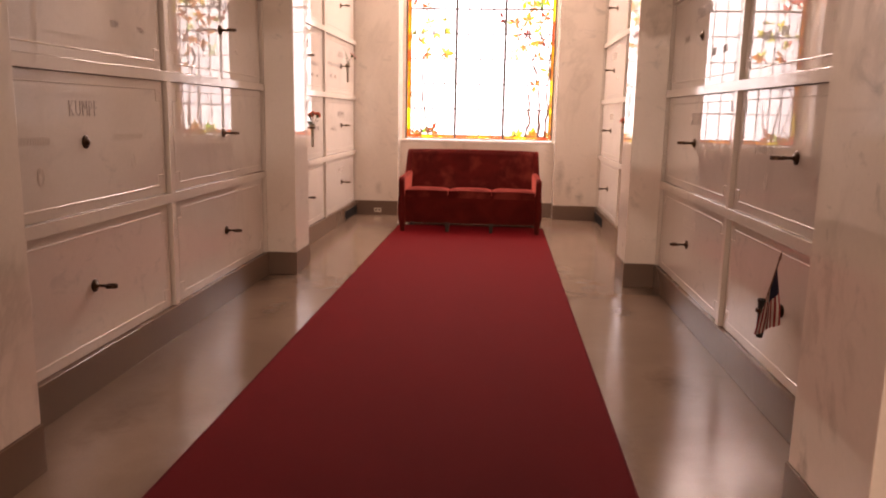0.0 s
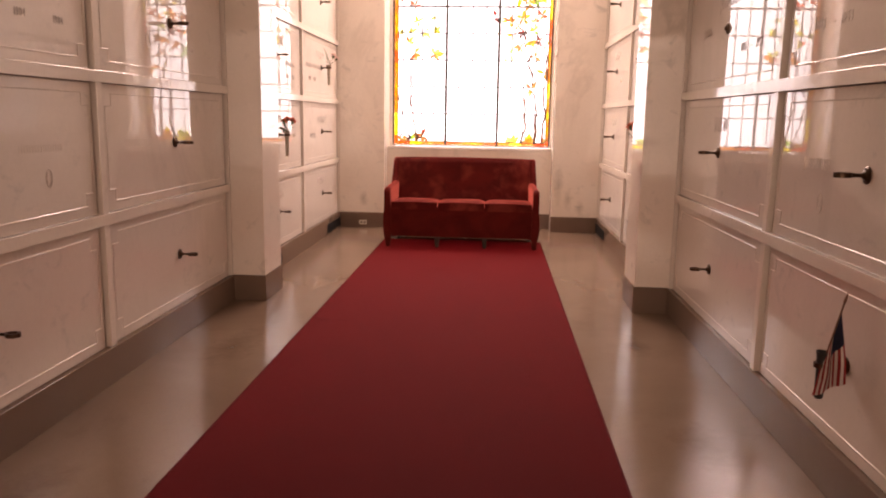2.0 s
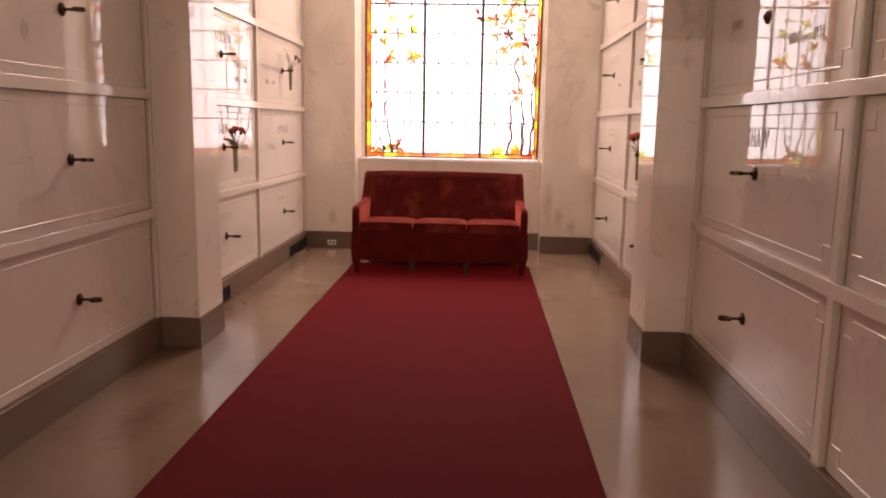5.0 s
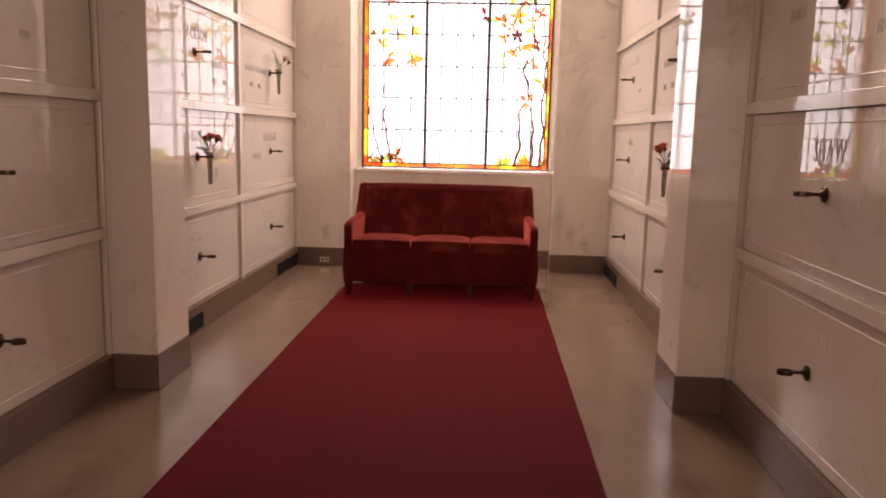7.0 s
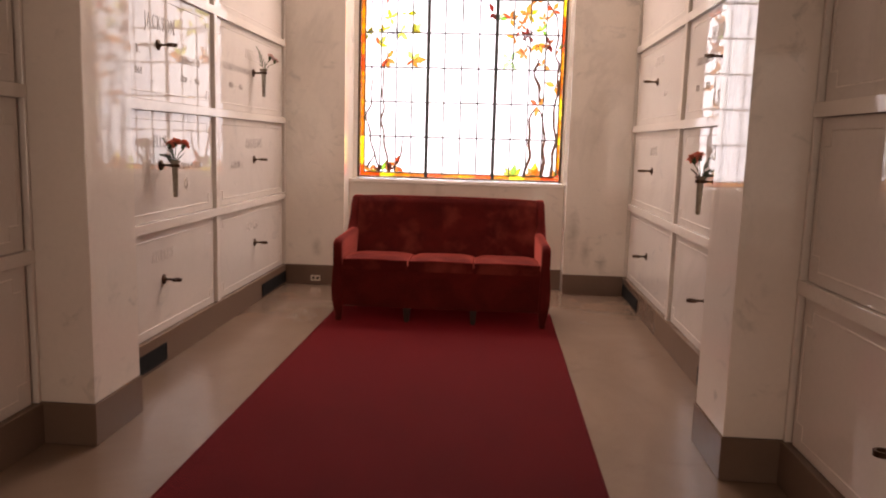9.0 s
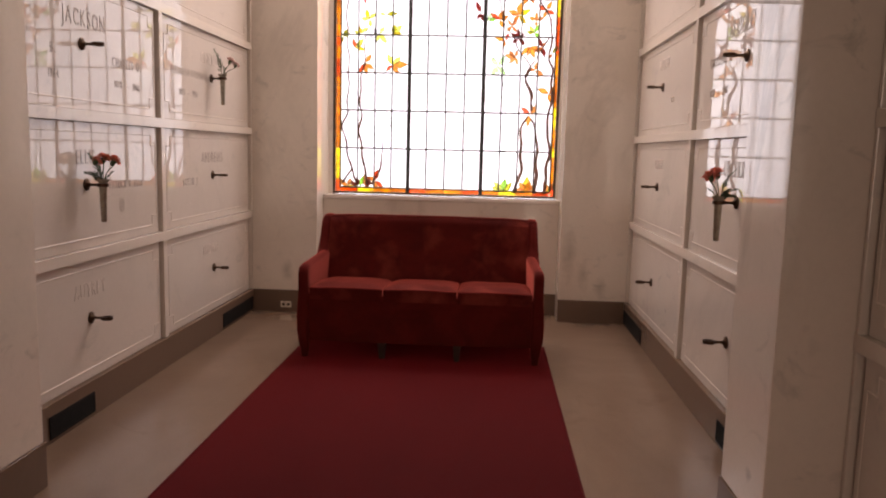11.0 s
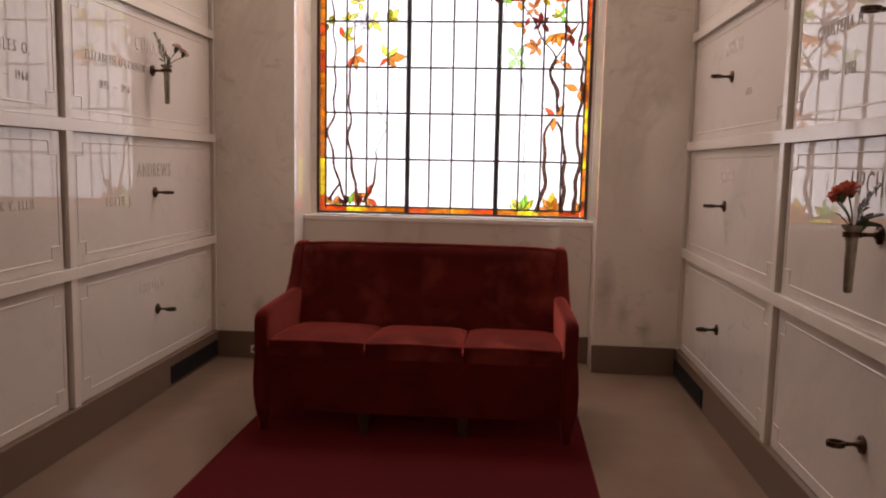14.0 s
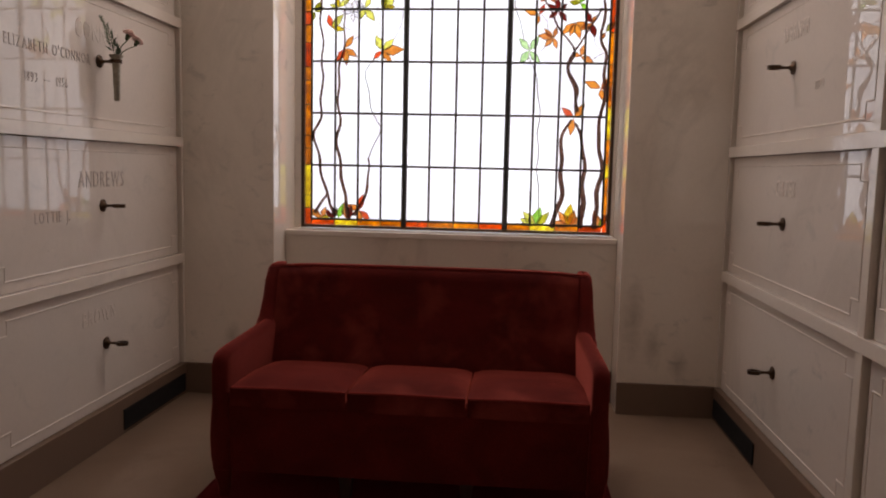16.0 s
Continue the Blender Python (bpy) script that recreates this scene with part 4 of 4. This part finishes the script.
    leaf(-0.773, 2.25, (105, 0.07, R), (45, 0.093, L), (-8, 0.073, Y))
    leaf(-0.638, 2.345, (20, 0.07, C), (75, 0.075, C), (130, 0.075, C), (185, 0.06, C), (-95, 0.055, C), (-40, 0.06, C))
    leaf(-0.567, 2.365, (-115, 0.058, L), (-50, 0.085, L), (60, 0.07, L), (150, 0.06, C))
    leaf(-0.46, 2.36, (45, 0.1, L), (75, 0.08, V), (15, 0.07, Y))
    leaf(-0.73, 2.37, (40, 0.075, L), (100, 0.06, Y), (160, 0.05, L))
    leaf(-0.878, 2.345, (55, 0.06, V), (20, 0.055, L), (-100, 0.05, V))
    leaf(-0.66, 2.49, (40, 0.07, L), (110, 0.075, Y), (180, 0.06, L), (-70, 0.06, L))
    leaf(-0.513, 2.527, (10, 0.085, V), (170, 0.05, L))
    leaf(0.436, 2.119, (130, 0.084, P), (55, 0.088, P), (-125, 0.08, P), (-50, 0.088, P))
    leaf(0.576, 2.195, (70, 0.056, B), (140, 0.066, B), (170, 0.08, B), (-135, 0.064, B), (-68, 0.06, B))
    leaf(0.7, 2.285, (-140, 0.09, O), (-107, 0.075, O), (-68, 0.09, O), (-18, 0.078, O))
    leaf(0.599, 2.352, (95, 0.07, D), (35, 0.06, D), (150, 0.06, D), (-140, 0.06, D), (-45, 0.07, D))
    leaf(0.488, 2.33, (165, 0.082, O), (62, 0.06, R), (-105, 0.056, O))
    leaf(0.8, 2.28, (122, 0.078, D), (62, 0.05, B), (-150, 0.07, B), (-78, 0.072, D))
    leaf(0.724, 2.395, (60, 0.065, G), (120, 0.065, L), (170, 0.055, V), (-30, 0.055, G))
    leaf(0.74, 2.085, (72, 0.066, B), (158, 0.05, B), (-20, 0.075, B))
    leaf(0.88, 2.23, (48, 0.075, V), (-115, 0.045, B))
    leaf(0.868, 1.9, (158, 0.09, O), (48, 0.072, O), (-82, 0.066, O), (5, 0.05, R))
    leaf(0.715, 1.72, (140, 0.084, R), (50, 0.092, O), (-104, 0.092, O))
    leaf(0.347, 2.489, (80, 0.06, P), (20, 0.06, G), (150, 0.06, P))
    leaf(0.438, 2.5, (150, 0.08, R), (80, 0.07, O), (20, 0.07, O), (-70, 0.06, O))
    leaf(0.598, 2.54, (90, 0.09, O), (25, 0.09, Y), (160, 0.085, O), (-130, 0.075, O), (-55, 0.08, Y))
    leaf(0.545, 2.45, (60, 0.06, B), (130, 0.055, B), (-140, 0.06, B), (-60, 0.055, B))
    leaf(0.739, 2.5, (90, 0.06, O), (20, 0.06, B), (160, 0.06, O), (-90, 0.05, B))
    leaf(0.82, 2.58, (150, 0.07, R), (60, 0.075, O), (-20, 0.07, R), (-110, 0.06, O))
    leaf(0.277, 2.55, (110, 0.09, D), (-60, 0.08, D), (-120, 0.05, D))
    # foot of the window
    leaf(-0.835, 1.07, (135, 0.075, O), (62, 0.07, B), (15, 0.05, Y))
    leaf(-0.765, 1.07, (120, 0.06, D), (60, 0.065, D))
    leaf(-0.725, 1.07, (68, 0.09, G))
    leaf(-0.66, 1.06, (105, 0.1, B), (75, 0.09, D))
    leaf(-0.59, 1.125, (80, 0.088, R), (152, 0.07, O), (-84, 0.07, O), (-38, 0.082, R))
    leaf(0.509, 1.062, (82, 0.1, G), (135, 0.1, L), (42, 0.1, V), (160, 0.09, L))
    leaf(0.707, 1.062, (90, 0.12, Y), (124, 0.095, O), (38, 0.1, B), (165, 0.085, B), (65, 0.09, O))
    leaf(0.885, 1.062, (105, 0.09, B), (52, 0.085, V))
    # wires that tie the leaves to the leads
    wire((-0.6, 2.2), (-0.642, 2.172)), wire((-0.6, 2.055), (-0.63, 2.09)), wire((-0.7, 2.25), (-0.655, 2.235))
    wire((-0.31, 2.12), (-0.342, 2.115)), wire((-0.33, 2.36), (-0.34, 2.27), (-0.385, 2.18)), wire((-0.49, 2.37), (-0.478, 2.28), (-0.48, 2.2))
    wire((0.5, 2.11), (0.54, 2.15), (0.56, 2.15)), wire((0.61, 1.8), (0.635, 1.775), (0.652, 1.77)), wire((0.77, 1.93), (0.785, 1.925)), wire((0.88, 2.11), (0.84, 2.09), (0.81, 2.065))
    wire((0.5, 2.33), (0.535, 2.29), (0.54, 2.23)), wire((0.81, 2.21), (0.83, 2.15), (0.87, 2.12)), wire((0.66, 2.38), (0.65, 2.33), (0.67, 2.29))
    # leaves of the upper window
    rngu = random.Random(12)
    for k in range(54):
        right = k % 3 > 0
        x, z = rngu.uniform(0.25, 0.88) if right else rngu.uniform(-0.88, -0.35), rngu.uniform(2.66, 3.5)
        tints = (O, O, Y, B, R, G) if right else (Y, L, O, R)
        first, second, turn, n = rngu.choice(tints), rngu.choice((O, Y, R)), rngu.uniform(0, 360), rngu.choice((4, 5, 5))
        leaf(x, z, *[(turn + 360 / n * q + rngu.uniform(-12, 12), rngu.uniform(0.06, 0.1), first if rngu.random() < 0.6 else second) for q in range(n)])


M_VINE = glass("glass_vine", (0.25, 0.16, 0.13), 0.2, 0.4, 22.0)
window()
back = structure("backdrop", box((-1.7, 11.75, 0.4), (1.7, 11.77, 5.2)), M_SKY, "bright overcast sky behind the window", "sky")


# ---- vases, flowers and flag ----
def carnation(parent, at, size, material, seed, tilt):
    """A ruffled head of many small petals on a green cup."""
    rng = random.Random(seed)
    bm = bmesh.new()
    for layer, (n, rad, lift) in enumerate(((11, 1.0, 0.0), (10, 0.85, 0.22), (8, 0.62, 0.4), (6, 0.36, 0.52))):
        for k in range(n):
            a = 2 * math.pi * (k + rng.random() * 0.6) / n
            r = size * rad * rng.uniform(0.85, 1.12)
            w = size * 0.42
            d, s = Vector((math.cos(a), math.sin(a), 0)), Vector((-math.sin(a), math.cos(a), 0))
            z0, z1 = size * lift * 0.5, size * (lift + rng.uniform(0.05, 0.3))
            base = [d * r * 0.1 - s * w * 0.2 + Vector((0, 0, z0)), d * r * 0.1 + s * w * 0.2 + Vector((0, 0, z0))]
            tip = [d * r * rng.uniform(0.85, 1.05) + s * w * (q - 0.5) * 1.7 + Vector((0, 0, z1 + size * rng.uniform(-0.1, 0.12))) for q in (0, 0.25, 0.5, 0.75, 1)]
            vb, vt = [bm.verts.new(q) for q in base], [bm.verts.new(q) for q in tip]
            bm.faces.new((vb[0], vt[0], vt[1]))
            bm.faces.new((vb[0], vt[1], vt[2], vb[1]))
            bm.faces.new((vb[1], vt[2], vt[3]))
            bm.faces.new((vb[1], vt[3], vt[4]))
    bmesh.ops.solidify(bm, geom=bm.faces[:], thickness=0.0008)
    m = Matrix.Translation(at) @ tilt
    bm.transform(m)
    head = part("flower_head", bm, material, parent, "carnation head")
    bm = lathe([(0.003, -size * 0.75), (size * 0.28, -size * 0.55), (size * 0.36, -size * 0.1), (size * 0.45, size * 0.12)], 10, None, m)
    part("flower_cup", bm, M_STEM, head)


def fern(parent, start, end, width, seed):
    rng = random.Random(seed)
    a, b = Vector(start), Vector(end)
    bend = Vector((0.0, -0.01, 0.012))
    pts = spline([a, (a + b) / 2 + bend, b], 8)
    frond = part("fern", tube(pts, [0.0022 - 0.0013 * i / (len(pts) - 1) for i in range(len(pts))], 5), M_FERN, parent, "dark green fern frond")
    along = (b - a).normalized()
    side = along.cross(Vector((0, 1, 0))).normalized()
    for i in range(3, len(pts)):
        f = i / (len(pts) - 1)
        ln = width * (1.1 - 0.85 * f)
        for s in (-1, 1):
            d = (side * s + along * 0.75 + Vector((0, rng.uniform(-0.3, 0.3), 0))).normalized()
            q = along * 0.0075 * (1.2 - 0.5 * f)
            p0 = pts[i]
            bm = bmesh.new()
            ring = [p0, p0 + d * ln * 0.4 + q, p0 + d * ln, p0 + d * ln * 0.5 - q]
            v = [bm.verts.new(r) for r in ring]
            bm.faces.new(v)
            bmesh.ops.solidify(bm, geom=bm.faces[:], thickness=0.0007)
            part("leaflet", bm, M_FERN, frond)


def vase(side, cy, cz, label, flowers, dark=False):
    """A cone vase in a crypt's ring. flowers: (lean along the wall, rise, size, material)."""
    ob = thing("flower_vase", label, "vase", "crypt vases", on_wall(side, cy, cz + 0.006) @ Matrix.Translation((0, -0.086, 0)))
    if dark:
        prof = [(0.013, -0.125), (0.0165, -0.118), (0.0175, -0.02), (0.02, 0.03), (0.0235, 0.05), (0.021, 0.05), (0.016, 0.02)]
    else:
        prof = [(0.0105, -0.185), (0.0135, -0.182), (0.018, -0.03), (0.0205, 0.012), (0.031, 0.022), (0.033, 0.03), (0.029, 0.0295), (0.019, 0.005)]
    part("cone", lathe(prof, 20), M_VASE_DARK if dark else M_VASE, ob, "", 45)
    rng = random.Random(int(cy * 100) + side)
    for k, (dx, dy, dz, size, material) in enumerate(flowers):
        tip = Vector((dx, dy, dz))
        part("stem", tube(spline([(0.002 * k, 0, -0.02), (dx * 0.3, dy * 0.3, dz * 0.55), tip], 5), 0.0024, 6), M_STEM, ob)
        carnation(ob, tip + Vector((0, 0, size * 0.5)), size, material, k + int(cy * 50), pose(0, 0, 0, 25 + 10 * k, math.degrees(dx) * 6, k * 40))
    return ob


ZR = [(a + b) / 2 for a, b in ROW_Z]
CB2 = [(a + b) / 2 for a, b in columns(BAY_2)]
CB1 = [(a + b) / 2 for a, b in columns(BAY_1)]
v = vase(-1, CB2[0], ZR[1], "tapered metal vase with red carnations on a crypt holder",
         ((0.0, -0.008, 0.112, 0.036, M_PETAL_RED), (0.03, -0.045, 0.1, 0.036, M_PETAL_RED), (-0.025, 0.018, 0.1, 0.03, M_PETAL_RED)))
fern(v, (-0.005, 0.004, 0.015), (-0.02, 0.062, 0.155), 0.05, 3)
fern(v, (0.004, 0.004, 0.015), (-0.01, -0.06, 0.07), 0.03, 4)
fern(v, (-0.004, 0.004, 0.015), (-0.05, 0.066, 0.06), 0.03, 5)
fern(v, (0.0, 0.006, 0.015), (-0.02, 0.03, 0.11), 0.03, 15)
v = vase(-1, CB2[1], ZR[2], "tapered metal vase with pink carnations on a crypt holder",
         ((0.035, -0.045, 0.11, 0.034, M_PETAL_PINK), (0.06, -0.075, 0.085, 0.029, M_PETAL_PINK)))
fern(v, (-0.003, 0.004, 0.015), (-0.07, 0.035, 0.195), 0.06, 6)
fern(v, (0.003, 0.004, 0.015), (0.04, 0.01, 0.07), 0.028, 7)
fern(v, (-0.003, -0.004, 0.015), (-0.05, -0.02, 0.08), 0.03, 16)
v = vase(1, CB2[0], ZR[1], "tapered metal vase with orange-red carnations on a crypt holder",
         ((0.01, -0.05, 0.105, 0.037, M_PETAL_RED), (-0.02, -0.01, 0.118, 0.036, M_PETAL_RED), (-0.05, -0.03, 0.098, 0.03, M_PETAL_RED)))
fern(v, (0.003, 0.004, 0.015), (0.03, 0.06, 0.155), 0.046, 8)
fern(v, (0.003, 0.004, 0.015), (0.04, 0.068, 0.065), 0.028, 9)
fern(v, (-0.003, 0.004, 0.015), (0.02, -0.06, 0.065), 0.026, 10)
fern(v, (0.002, 0.004, 0.015), (0.03, 0.07, 0.03), 0.024, 17)


def flag():
    """A small cloth flag on a stick, standing in a dark vase."""
    ob = vase(1, CB1[0], ZR[0], "black vase holding a small striped flag on a wooden stick", (), True)
    ob["category"] = "flag vase"
    a, b = Vector((0.002, -0.005, -0.03)), Vector((0.012, 0.05, 0.232))
    part("flag_stick", tube([a, b], 0.0032, 8), M_STICK, ob, "thin wooden stick")
    d = (b - a).normalized()
    part("finial", lathe([(0.003, 0), (0.0065, 0.006), (0.005, 0.018), (0.0012, 0.042)], 10, None, Matrix.Translation(b) @ d.to_track_quat("Z", "Y").to_matrix().to_4x4()), M_STICK, ob, "spear tip")
    # the cloth hangs in folds from the upper stick, its stripes running down
    hoist, drop, n = 0.16, 0.25, 26

    def cloth(u, w):
        """u down the fly, w along the hoist from the top."""
        root = b - d * (0.035 + w * hoist)
        fold = Vector((0.006 + 0.022 * min(1.0, u * 1.5) + 0.012 * math.sin(w * 10.0 + 0.6) * min(1.0, u * 1.6), 0.004 * math.sin(w * 12 + u * 2.5) * u, 0))
        return root + Vector((0.0, 0.024 * u - 0.07 * w * u ** 0.8, -drop * u * (1.0 - 0.4 * w))) + fold

    stripes = 13
    for s in range(stripes):
        for name, u0, u1, mat in ((("canton", 0.0, 0.42, M_FLAG_BLUE), ("stripe", 0.42, 1.0, None)) if s < 7 else (("stripe", 0.0, 1.0, None),)):
            bm = bmesh.new()
            rows = [[bm.verts.new(cloth(u0 + (u1 - u0) * i / n, (s + k / 3) / stripes)) for k in range(4)] for i in range(n + 1)]
            for i in range(n):
                for k in range(3):
                    bm.faces.new((rows[i][k], rows[i][k + 1], rows[i + 1][k + 1], rows[i + 1][k]))
            bmesh.ops.solidify(bm, geom=bm.faces[:], thickness=0.0006)
            part(name, bm, mat or (M_FLAG_RED if s % 2 == 0 else M_FLAG_WHITE), ob, "", 60)


flag()
